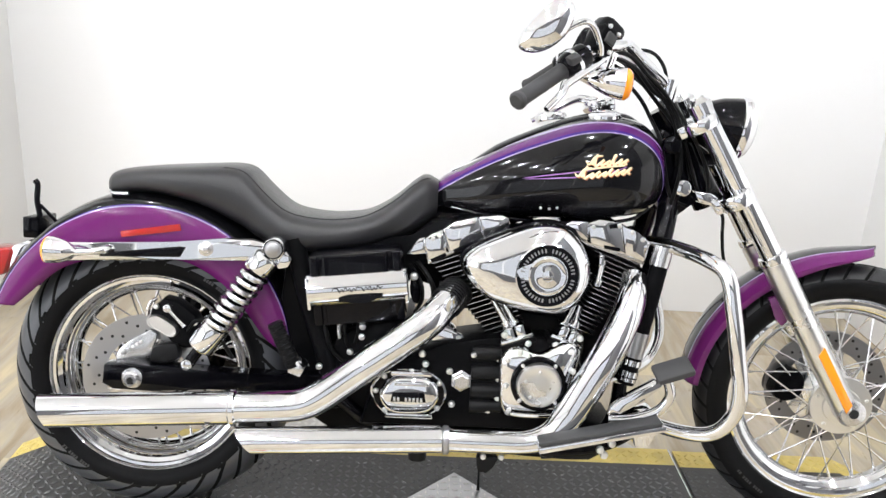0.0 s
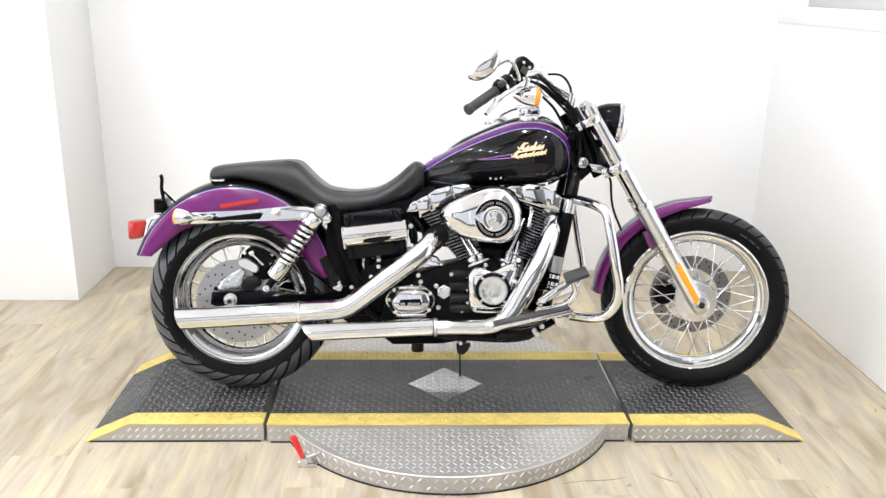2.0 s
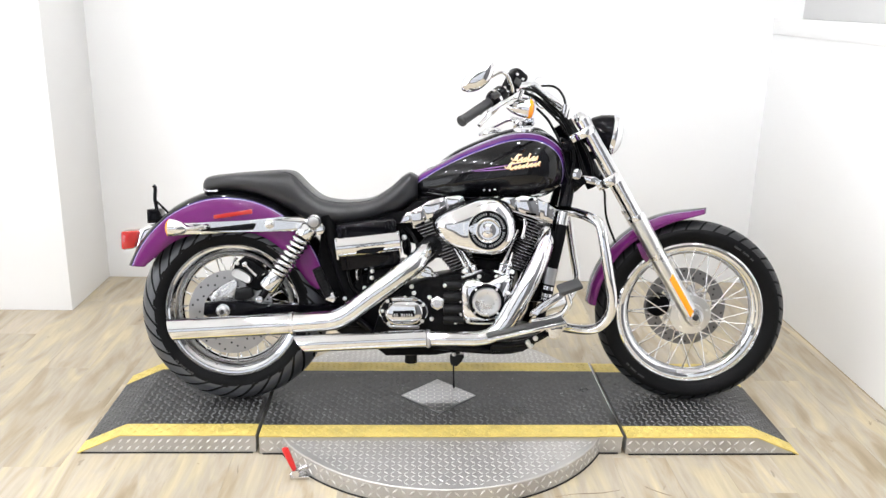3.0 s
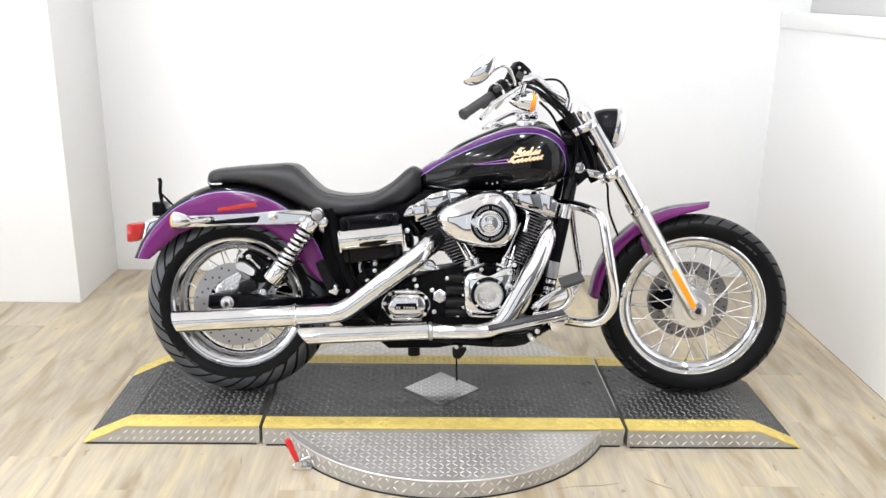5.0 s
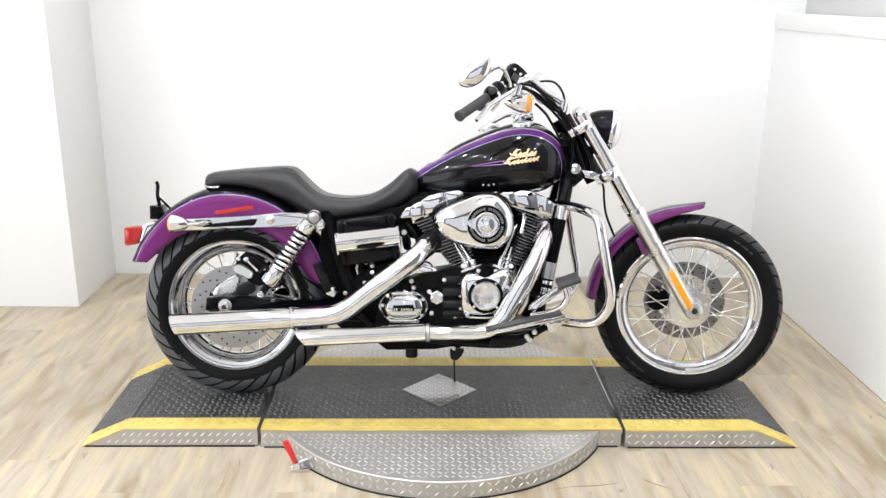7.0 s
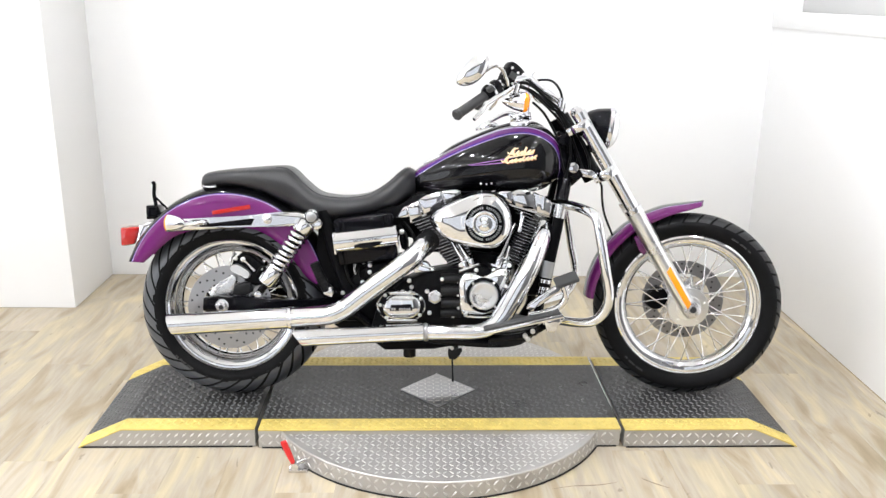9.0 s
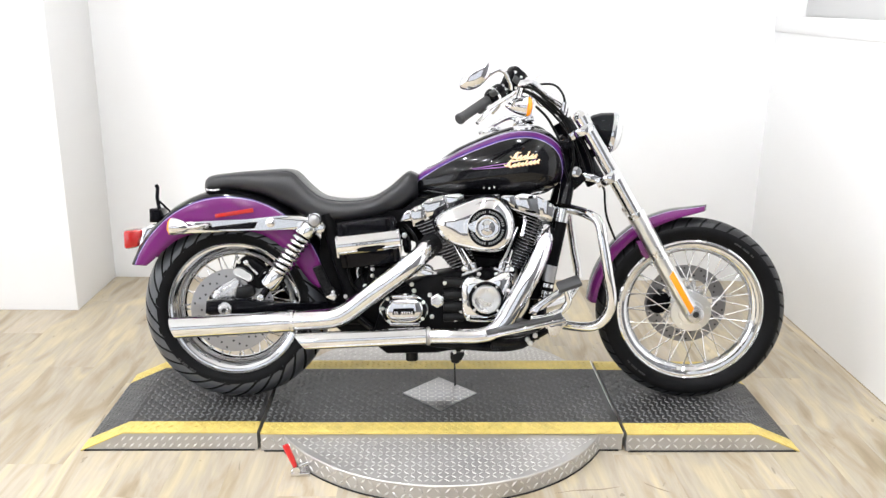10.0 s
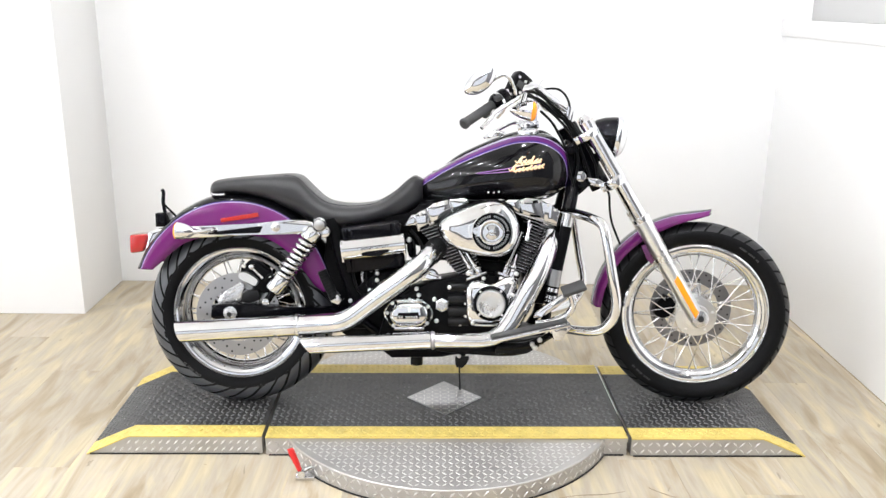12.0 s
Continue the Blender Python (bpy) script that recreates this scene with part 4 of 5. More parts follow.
part("fuel_cap", lathe([(0.036, 0), (0.038, 0.006), (0.036, 0.016), (0.028, 0.02), (0.01, 0.021)], (1.005, -0.045, 1.030), (-0.1, -0.2, 1), 32), CHROME, tank, "chrome fuel cap")
part("fuel_gauge", lathe([(0.036, 0), (0.038, 0.006), (0.036, 0.016), (0.028, 0.02), (0.01, 0.021)], (0.9, 0.055, 1.022), (-0.15, 0.15, 1), 32), CHROME, tank, "chrome gauge cap")
console = []
for p, q in list(zip(s1, s2))[10:46]:
    f = min(1.0, (p.x - s1[10].x) / 0.08, (s1[45].x - p.x) / 0.04)
    console.append([Vector((p.x, 0.042 * (0.3 + 0.7 * f) * math.cos(t), q.z - 0.006 + 0.015 * max(0.0, math.sin(t)) * (0.4 + 0.6 * f))) for t in [2 * math.pi * k / 20 for k in range(20)]])
part("dash_console", rings(console), GLOSS, tank, "black tank console")
part("console_trim", tube([(0.670, 0, 0.899), (0.752, -0.03, 0.938), (0.855, -0.045, 0.988), (0.949, -0.045, 1.024), (1.022, -0.04, 1.040)], 0.0045, 8), CHROME, tank)

# script emblem on the tank, drawn as plain strokes
emb = part("tank_emblem", tube([(0.945, -0.1545, 0.922), (0.97, -0.155, 0.927), (1.0, -0.1545, 0.932), (1.035, -0.153, 0.937)], 0.002, 8), GOLD, tank, "cream and gold script emblem")


def tank_y(x, z, proud=0.001):
    """Where the near side of the tank lies at x, z."""
    i = min(range(len(s1)), key=lambda k: abs(s1[k].x - x))
    lo, hi, w = s1[i].z, s2[i].z, s2[i].x
    f = (2 * z - lo - hi) / (hi - lo)
    s = math.copysign(min(0.999, abs(f)) ** 1.25, f)
    wide = w * (0.88 + 0.12 * min(1.0, (hi - z) / (hi - lo) * 1.6))
    return -wide * (1 - s * s) ** 0.33 - proud


rng = random.Random(3)
for m, r, dx, dz, proud in ((SHADE, 0.0026, 0.0016, -0.0018, 0.0), (GOLD, 0.0028, 0.0, 0.0, 0.0014)):
    strokes = []
    for x0, x1, z0, rise, climb, heights in ((0.965, 1.042, 0.933, 0.011, 0.009, (2.1, 1.0, 0.8, 1.9, 0.9, 0.8)), (0.943, 1.05, 0.906, 0.011, 0.017, (2.2, 0.8, 1.0, 0.75, 1.3, 0.9, 0.8, 1.0))):
        step = (x1 - x0) / len(heights)
        run = []
        for i, h in enumerate(heights):
            x, z, h = x0 + step * i, z0 + climb * i / len(heights), h * rise
            run += [(x, z + 0.001), (x + 0.75 * step, z + 0.8 * h), (x + 0.95 * step, z + h), (x + 0.62 * step, z + 0.72 * h), (x + 0.45 * step, z + 0.1 * h), (x + 0.72 * step, z - 0.001)]
        strokes.append(tube([(px + dx, tank_y(px + dx, pz + dz, proud), pz + dz) for px, pz in run], r, 6, 3))
        swash = [(x0 - 0.014, z0 + 0.01), (x0 - 0.006, z0 + 0.002), (x0 + 0.006, z0 + rise * 1.6), (x0 + 0.022, z0 + rise * 2)]
        strokes.append(tube([(px + dx, tank_y(px + dx, pz + dz, proud), pz + dz) for px, pz in swash], [0.001, r, r, 0.0015], 6, 4))
    part("emblem_script", join(*strokes), m, emb)
for pts in ([(0.8, 0.893), (0.87, 0.906), (0.945, 0.919), (1.005, 0.934), (1.068, 0.95)], [(0.8, 0.893), (0.885, 0.901), (0.962, 0.91), (1.022, 0.926), (1.068, 0.95)]):
    part("flame_line", tube([(x, tank_y(x, z, 0.0), z) for x, z in pts], [0.0006, 0.0016, 0.0018, 0.0016, 0.0005], 6, 5), LILACM, tank)

# ---- engine ----
eng = part("engine_case", prism([(0.491, 0.342), (0.520, 0.438), (0.590, 0.496), (0.670, 0.535), (0.771, 0.550), (0.852, 0.560), (0.943, 0.550), (0.982, 0.477), (0.976, 0.391), (0.921, 0.343)], -0.175, -0.03, 0.012), ENGINE, bike, "black wrinkle finished engine case")
for z, r in ((0.515, 0.019), (0.472, 0.0185), (0.43, 0.0185), (0.395, 0.016)):
    part("case_boss", lathe([(r * 0.86, 0), (r, 0.004), (r, 0.045), (r * 0.9, 0.05), (r * 0.9, 0.07)], (0.73, -0.17, z), (1, 0, 0), 20), CASE, eng, "satin black boss on the case")
bolts(eng, [(0.733, -0.189, 0.515)], 1.1)
part("upper_mount", prism([(0.765, 0.543), (0.772, 0.585), (0.832, 0.602), (0.974, 0.583), (0.983, 0.534), (0.852, 0.524)], -0.11, 0.11, 0.01), ENGINE, eng)
part("intake", prism([(0.762, 0.607), (0.793, 0.785), (0.966, 0.785), (0.924, 0.607), (0.852, 0.558)], -0.08, 0.08, 0.012), GLOSS, eng, "dark intake between the cylinders")

# finned cylinders
def fin_plate(length, depth=0.262, t=0.0034):
    h = length / 2
    return prism([(-h, -t / 2), (-h + 0.003, t / 2), (h - 0.003, t / 2), (h, -t / 2)], -depth / 2, depth / 2, 0)


fin_faces = finish("fin", fin_plate(1.0), FINMAT)
tip_faces = finish("fin_edge", box(-0.5, 0.5, -0.0014, 0.0012, -0.0006, 0.0007, 0), SATIN)
for nm, a, b, tilt, sgn in (("rear_cylinder", (0.624, 0.708), (0.766, 0.545), -20.5, 1), ("front_cylinder", (1.098, 0.728), (0.998, 0.556), 20.5, -1)):
    n = 19
    mid0 = Vector((a[0] + sgn * 0.078, 0, a[1] + 0.03))
    mid1 = Vector((b[0] + sgn * 0.05, 0, b[1] + 0.012))
    cyl = part(nm, tube([mid0 + Vector((0, 0, 0.02)), mid1], [0.068, 0.045], 32, 1), FINMAT, bike, "black finned cylinder")
    for i in range(n):
        f = i / (n - 1)
        ln = 0.15 - 0.065 * f if sgn > 0 else 0.14 - 0.015 * i if i < 4 else 0.074 - 0.028 * f
        ex, ez = a[0] + (b[0] - a[0]) * f, a[1] + (b[1] - a[1]) * f
        u = Vector((math.cos(radians(-tilt)), 0, math.sin(radians(-tilt))))
        c = Vector((ex, 0, ez)) + u * (sgn * ln / 2)
        m = Matrix.Translation(c) @ Matrix.Rotation(radians(tilt), 4, "Y") @ Matrix.Diagonal((ln, 1, 1, 1))
        fo = piece("fin", fin_faces, cyl, m)
        lit = 0.94
        piece("fin_edge", tip_faces, cyl, Matrix.Translation((0, -0.1318, 0.001)) @ Matrix.Translation(c - u * (sgn * ln * (0.97 - lit) / 2)) @ Matrix.Rotation(radians(tilt), 4, "Y") @ Matrix.Diagonal((ln * lit, 1, 1, 1)))

# heads and rocker covers
rh = part("rear_rocker_cover", prism([(0.653, 0.779), (0.676, 0.796), (0.727, 0.810), (0.741, 0.763), (0.672, 0.729)], -0.145, 0.135, 0.0045, 2), CHROME, bike, "chrome rear rocker cover")
part("cover_end", prism([(0.611, 0.753), (0.629, 0.767), (0.653, 0.778), (0.671, 0.729), (0.625, 0.704)], -0.139, 0.13, 0.0045, 2), CHROME, rh)
part("cover_end", prism([(0.730, 0.809), (0.778, 0.816), (0.795, 0.810), (0.799, 0.793), (0.745, 0.765)], -0.141, 0.13, 0.0045, 2), CHROME, rh)
part("cover_tip", prism([(0.573, 0.715), (0.602, 0.754), (0.619, 0.759), (0.623, 0.720)], -0.126, -0.06, 0.004), CHROME, rh)
part("head_slot", prism([(0.629, 0.710), (0.661, 0.726), (0.664, 0.719), (0.634, 0.703)], -0.1405, -0.138, 0.0005), GLOSS, rh)
part("head_slot", prism([(0.677, 0.735), (0.714, 0.751), (0.716, 0.744), (0.681, 0.728)], -0.1465, -0.144, 0.0005), GLOSS, rh)
part("head_base", prism([(0.625, 0.698), (0.611, 0.747), (0.629, 0.761), (0.676, 0.790), (0.727, 0.804), (0.778, 0.810), (0.795, 0.804), (0.799, 0.787), (0.745, 0.759), (0.741, 0.757), (0.672, 0.723)], -0.133, 0.125, 0.003), SATIN, rh, "alloy cylinder head")
fh = part("front_rocker_cover", prism([(0.969, 0.809), (0.992, 0.818), (1.039, 0.813), (1.055, 0.742), (0.970, 0.765)], -0.145, 0.135, 0.0045, 2), CHROME, bike, "chrome front rocker cover")
part("cover_end", prism([(0.917, 0.802), (0.932, 0.811), (0.970, 0.811), (0.971, 0.767), (0.928, 0.786)], -0.141, 0.13, 0.0045, 2), CHROME, fh)
part("cover_end", prism([(1.042, 0.810), (1.080, 0.792), (1.109, 0.772), (1.100, 0.726), (1.056, 0.739)], -0.139, 0.13, 0.0045, 2), CHROME, fh)
part("head_slot", prism([(1.004, 0.762), (1.041, 0.757), (1.042, 0.749), (1.007, 0.754)], -0.1465, -0.144, 0.0005), GLOSS, fh)
part("head_slot", prism([(1.012, 0.807), (1.029, 0.811), (1.033, 0.801), (1.016, 0.798)], -0.1465, -0.144, 0.0005), GLOSS, fh)
part("head_base", prism([(0.917, 0.796), (0.932, 0.805), (0.992, 0.812), (1.039, 0.807), (1.080, 0.786), (1.109, 0.766), (1.100, 0.720), (1.056, 0.733), (0.970, 0.759), (0.928, 0.780)], -0.133, 0.125, 0.003), SATIN, fh, "alloy cylinder head")
part("spark_cap", prism([(0.996, 0.739), (1.009, 0.742), (1.008, 0.709), (0.996, 0.704)], -0.15, -0.13, 0.004), CHROME, fh)
bolts(rh, [(0.633, -0.1390, 0.757), (0.646, -0.1390, 0.764), (0.687, -0.1450, 0.793), (0.719, -0.1450, 0.802)], 0.8)
bolts(fh, [(0.979, -0.1450, 0.800), (1.036, -0.1450, 0.806), (1.091, -0.1390, 0.777), (1.067, -0.1390, 0.792)], 0.8)
for tx, tz, bx, bz in ((1.007, 0.725, 0.99, 0.672), (0.962, 0.62, 0.948, 0.578), (0.98, 0.70, 0.924, 0.578), (0.757, 0.655, 0.807, 0.572), (0.777, 0.655, 0.826, 0.575)):
    rod = part("pushrod_tube", tube([(tx, -0.138, tz), (bx, -0.165, bz)], 0.0076, 14, 1), CHROME, bike)
    part("collar", lathe([(0.011, 0), (0.0125, 0.004), (0.011, 0.016)], (bx, -0.165, bz), Vector((tx - bx, 0.015, tz - bz)), 16), CHROME, rod)
for x, s in ((0.821, 1), (0.932, -1)):
    lb = part("lifter_block", moved(join(box(-0.023, -0.001, -0.195, -0.13, -0.012, 0.022, 0.006), box(0.001, 0.023, -0.195, -0.13, -0.012, 0.022, 0.006), box(-0.036, 0.036, -0.2, -0.13, -0.013, -0.002, 0.003)), pose(x, 0, 0.562, 0, -20 * s, 0)), CHROME, bike, "chrome lifter block")
    part("gasket", moved(box(-0.039, 0.039, -0.205, -0.13, -0.021, -0.011, 0.002), pose(x, 0, 0.562, 0, -20 * s, 0)), ENGINE, lb, "black gasket")
    bolts(lb, [(x - 0.026, -0.2, 0.557 + 0.008 * s), (x + 0.026, -0.2, 0.557 - 0.008 * s)], 1.2)

# air cleaner
AC = [(0.696, 0.726), (0.720, 0.754), (0.777, 0.783), (0.843, 0.808), (0.900, 0.807), (0.940, 0.774), (0.960, 0.727), (0.956, 0.679), (0.932, 0.642), (0.885, 0.624), (0.812, 0.633), (0.748, 0.652), (0.710, 0.689)]
ac = part("air_cleaner", pillow(AC, [(0.92, -0.13), (1.035, -0.16), (1.035, -0.2), (1.0, -0.202)]), GLOSS, bike, "teardrop air cleaner with black backing")
part("cover", pillow(AC, [(0.985, -0.2), (1.0, -0.206), (1.0, -0.236), (0.985, -0.247), (0.94, -0.259), (0.86, -0.268), (0.72, -0.275), (0.5, -0.279), (0.2, -0.281)], 6), CHROME, ac, "chrome teardrop cover", 60)
hubc = (0.867, -0.268, 0.711)
ins = part("insert_ring", lathe([(0.064, -0.004), (0.067, 0.006), (0.066, 0.0125), (0.0635, 0.0135), (0.0625, 0.012)], hubc, (0, -1, 0), 56), CHROME, ac, "chrome medallion ring")
part("black_ring", lathe([(0.0628, 0.011), (0.0625, 0.0128), (0.041, 0.0128), (0.041, 0.011)], hubc, (0, -1, 0), 56, True), GLOSS, ins, "black lettered ring")
tick = finish("ring_mark", box(-0.0016, 0.0016, -0.0008, 0.0, 0.0478, 0.0555, 0), BRUSHED)
for i in range(44):
    if i % 11 == 0:
        continue
    piece("ring_mark", tick, ins, Matrix.Translation((hubc[0], hubc[1] - 0.0128, hubc[2])) @ Matrix.Rotation(2 * math.pi * i / 44, 4, "Y"))
part("medallion", lathe([(0.04, 0.009), (0.0395, 0.014), (0.036, 0.0155), (0.03, 0.0135), (0.022, 0.0145), (0.012, 0.017), (0.011, 0.014), (0.006, 0.0145)], hubc, (0, -1, 0), 48), CHROME, ins)
part("emblem_bar", box(0.855, 0.879, -0.2845, -0.28, 0.706, 0.711, 0.001), SATIN, ins)
part("cover_slot", prism([(0.893, 0.638), (0.915, 0.646), (0.919, 0.654), (0.897, 0.648)], -0.263, -0.245, 0.001), GLOSS, ac)
part("cover_slot", prism([(0.923, 0.658), (0.933, 0.669), (0.937, 0.678), (0.928, 0.668)], -0.262, -0.24, 0.001), GLOSS, ac)

# cam cover
CC = [(0.791, 0.521), (0.827, 0.543), (0.872, 0.531), (0.923, 0.557), (0.958, 0.541), (0.949, 0.487), (0.936, 0.420), (0.911, 0.389), (0.821, 0.387), (0.796, 0.410), (0.791, 0.458)]
cc = part("cam_cover", pillow(CC, [(1.02, -0.17), (1.02, -0.205), (0.99, -0.214), (0.93, -0.22), (0.6, -0.224), (0.3, -0.225)], 4), CHROME, bike, "chrome cam cover", 60)
part("cover_step", lathe([(0.059, 0), (0.059, 0.012), (0.056, 0.015), (0.046, 0.015)], (0.871, -0.218, 0.468), (0, -1, 0), 48), GLOSS, cc)
part("timer_cover", lathe([(0.0485, 0.0), (0.0485, 0.022), (0.046, 0.027), (0.038, 0.0285), (0.036, 0.0275), (0.02, 0.0285), (0.01, 0.029)], (0.871, -0.218, 0.468), (0, -1, 0), 48), PALE, cc, "round satin timer cover")
bolts(cc, [(0.871 + 0.0535 * math.cos(a), -0.233, 0.468 + 0.0535 * math.sin(a)) for a in (0.9, 2.3, 3.9, 5.5)], 0.7)
bolts(cc, [(0.871 + 0.03 * math.cos(a), -0.246, 0.468 + 0.03 * math.sin(a)) for a in (0.3, 1.57, 2.84, 4.1, 5.3)], 0.6)
bolts(cc, [(0.803, -0.222, 0.516), (0.829, -0.222, 0.533), (0.938, -0.222, 0.540), (0.921, -0.222, 0.410), (0.811, -0.222, 0.400), (0.801, -0.222, 0.458), (0.944, -0.222, 0.497)])

# transmission side cover
TC = [(0.518, 0.424), (0.535, 0.459), (0.570, 0.473), (0.630, 0.471), (0.665, 0.449), (0.673, 0.418), (0.651, 0.386), (0.601, 0.374), (0.546, 0.382)]
tc = part("transmission_cover", pillow(TC, [(1.1, -0.15), (1.1, -0.186), (1.06, -0.194), (1.0, -0.196)], 4), CHROME, bike, "transmission side cover with chrome face")
part("recess", pillow(TC, [(1.0, -0.19), (1.0, -0.1985)], 4), GLOSS, tc, "black recess round the face")
part("chrome_face", pillow([(0.532, 0.421), (0.554, 0.460), (0.590, 0.468), (0.645, 0.460), (0.664, 0.425), (0.645, 0.390), (0.600, 0.381), (0.553, 0.386)], [(0.98, -0.195), (0.98, -0.208), (0.93, -0.214), (0.8, -0.217), (0.4, -0.219)], 4), CHROME, tc, "chrome face plate", 60)
inset = part("name_plate", prism([(0.558, 0.412), (0.562, 0.432), (0.63, 0.435), (0.634, 0.413)], -0.222, -0.214, 0.001), GLOSS, tc, "black inset with raised marks")
for i in range(8):
    if i != 2:
        part("raised_mark", box(0.564 + 0.0082 * i, 0.5693 + 0.0082 * i, -0.2235, -0.2215, 0.414, 0.423, 0.0005), SATIN, inset)
part("flange", box(0.556, 0.644, -0.207, -0.18, 0.464, 0.4755, 0.003), CHROME, tc)
part("flange", box(0.548, 0.65, -0.207, -0.18, 0.3705, 0.3815, 0.003), CHROME, tc)
part("face_rib", box(0.565, 0.640, -0.2215, -0.214, 0.448, 0.453, 0.001), SATIN, tc)
bolts(tc, [(0.525, -0.196, 0.428), (0.542, -0.196, 0.461), (0.600, -0.196, 0.474), (0.662, -0.196, 0.450), (0.659, -0.196, 0.394), (0.601, -0.196, 0.375), (0.546, -0.196, 0.385)])
part("filler_plug", lathe([(0.024, 0), (0.024, 0.008), (0.0195, 0.01), (0.0195, 0.02), (0.015, 0.023)], (0.709, -0.175, 0.453), (0, -1, 0), 6), SATIN, bike, "alloy hexagon filler plug", 25)
bolts(eng, [(0.622, -0.175, 0.508), (0.630, -0.175, 0.486), (0.683, -0.175, 0.472), (0.751, -0.175, 0.436), (0.739, -0.175, 0.475), (0.791, -0.175, 0.504), (0.791, -0.175, 0.417), (0.791, -0.175, 0.460), (0.771, -0.175, 0.388), (0.691, -0.175, 0.398)], 1.25)
part("sump", prism([(0.5, 0.275), (0.535, 0.248), (0.715, 0.252), (0.75, 0.275), (0.96, 0.278), (1.07, 0.3), (1.08, 0.33), (0.95, 0.36), (0.5, 0.36)], -0.1, 0.1, 0.012), ENGINE, bike, "black engine underside")
part("lower_frame_rail", tube([(0.441, -0.13, 0.385), (0.541, -0.13, 0.323), (0.791, -0.13, 0.290), (0.990, -0.13, 0.290), (1.061, -0.115, 0.360), (1.078, -0.1, 0.439)], 0.017, 12), GLOSS, bike)
part("lower_frame_rail", flip_y(tube([(0.441, -0.13, 0.385), (0.541, -0.13, 0.323), (0.791, -0.13, 0.290), (0.990, -0.13, 0.290), (1.061, -0.115, 0.360), (1.078, -0.1, 0.439)], 0.017, 12)), GLOSS, bike)
stand = part("side_stand", tube([(0.776, 0.03, 0.262), (0.778, 0.05, 0.19), (0.781, 0.07, 0.12), (0.783, 0.08, 0.062)], [0.006, 0.0032, 0.0032, 0.005], 12), CASE, bike, "thin dark stand under the engine")
part("stand_bracket", prism([(0.765, 0.275), (0.77, 0.235), (0.782, 0.222), (0.8, 0.235), (0.812, 0.275)], 0.0, 0.04, 0.006), GLOSS, stand)
part("stand_hook", prism([(0.757, 0.262), (0.757, 0.24), (0.761, 0.226), (0.781, 0.222), (0.796, 0.236), (0.806, 0.255), (0.806, 0.262)], -0.135, -0.11, 0.004), CASE, bike, "black hook under the frame")
part("board_link", prism([(0.892, 0.287), (0.895, 0.317), (0.96, 0.335), (1.026, 0.347), (1.054, 0.352), (1.04, 0.316), (0.998, 0.29), (0.95, 0.296)], -0.2, -0.17, 0.005), CASE, bike, "black floorboard link")
bolts(bike, [(0.77, -0.148, 0.269), (0.811, -0.148, 0.269), (1.019, -0.2, 0.316), (1.031, -0.2, 0.33), (1.043, -0.2, 0.343)], 1.1)
part("drain_plug", drum((0.622, -0.04, 0.247), (0, 0, -1), 0.022, 0.035, 0.003), CASE, bike)
bolts(bike, [(0.766, -0.148, 0.311), (0.806, -0.148, 0.311)], 1.4)

part("intake_bracket", prism([(0.652, 0.648), (0.687, 0.645), (0.730, 0.596), (0.677, 0.595), (0.659, 0.609)], -0.1, -0.03, 0.004), ENGINE, bike, "black bracket behind the rear cylinder")
for k in range(7):
    part("heat_fin", lathe([(0.031, 0), (0.037, 0.0012), (0.037, 0.0026), (0.031, 0.0038)], Vector((0.692, -0.146, 0.646)).lerp(Vector((0.668, -0.186, 0.626)), k / 6), (-0.024, -0.04, -0.02), 24), CASE, bike, "black cooling fin on the pipe")
starter = part("starter_cap", lathe([(0.02, 0), (0.024, 0.004), (0.024, 0.02), (0.018, 0.026)], (0.672, -0.12, 0.548), (0, -1, 0), 24), CHROME, bike, "chrome cap under the rear exhaust pipe")
part("pipe_bracket", prism([(0.634, 0.548), (0.66, 0.566), (0.71, 0.545), (0.716, 0.53), (0.64, 0.528)], -0.15, -0.135, 0.004), CHROME, starter)
bolts(starter, [(0.65, -0.15, 0.545), (0.7, -0.15, 0.54)], 0.9)

# frame
for s in (-1, 1):
    part("down_tube", tube([(1.165, s * 0.05, 0.875), (1.15, s * 0.085, 0.8), (1.115, s * 0.1, 0.63), (1.085, s * 0.1, 0.45)], 0.024, 14), GLOSS, bike, "black frame down tube")
    part("rear_frame", tube([(0.33, s * 0.12, 0.74), (0.36, s * 0.125, 0.62), (0.4, s * 0.125, 0.5), (0.42, s * 0.125, 0.43)], 0.022, 14), ENGINE, bike)
part("backbone", tube([(0.333, 0, 0.70), (0.588, 0, 0.765), (0.896, 0, 0.845), (1.154, 0, 0.920)], 0.04, 16), GLOSS, bike)
part("inner_fender", prism([(0.288, 0.486), (0.313, 0.721), (0.385, 0.726), (0.588, 0.751), (0.629, 0.791), (0.690, 0.797), (0.690, 0.742), (0.589, 0.682), (0.574, 0.603), (0.488, 0.583), (0.429, 0.486), (0.410, 0.409), (0.350, 0.409)], -0.1, 0.1, 0.006), ENGINE, bike)
reg = part("coolant_tube", tube([(1.138, -0.142, 0.766), (1.119, -0.148, 0.665), (1.095, -0.15, 0.547), (1.076, -0.15, 0.455)], 0.0195, 16), ENGINE, bike, "tube clamped along the frame")
for f0, f1, m, r in ((0.0, 0.14, SATIN, 0.0215), (0.62, 0.8, BRUSHED, 0.0215), (0.95, 0.975, CHROME, 0.0215), (0.82, 0.86, CHROME, 0.022), (0.9, 0.94, CHROME, 0.022)):
    p0, p1 = Vector((1.138, -0.144, 0.765)), Vector((1.076, -0.152, 0.455))
    part("sleeve", tube([p0.lerp(p1, f0), p0.lerp(p1, f1)], r, 18, 1), m, reg)

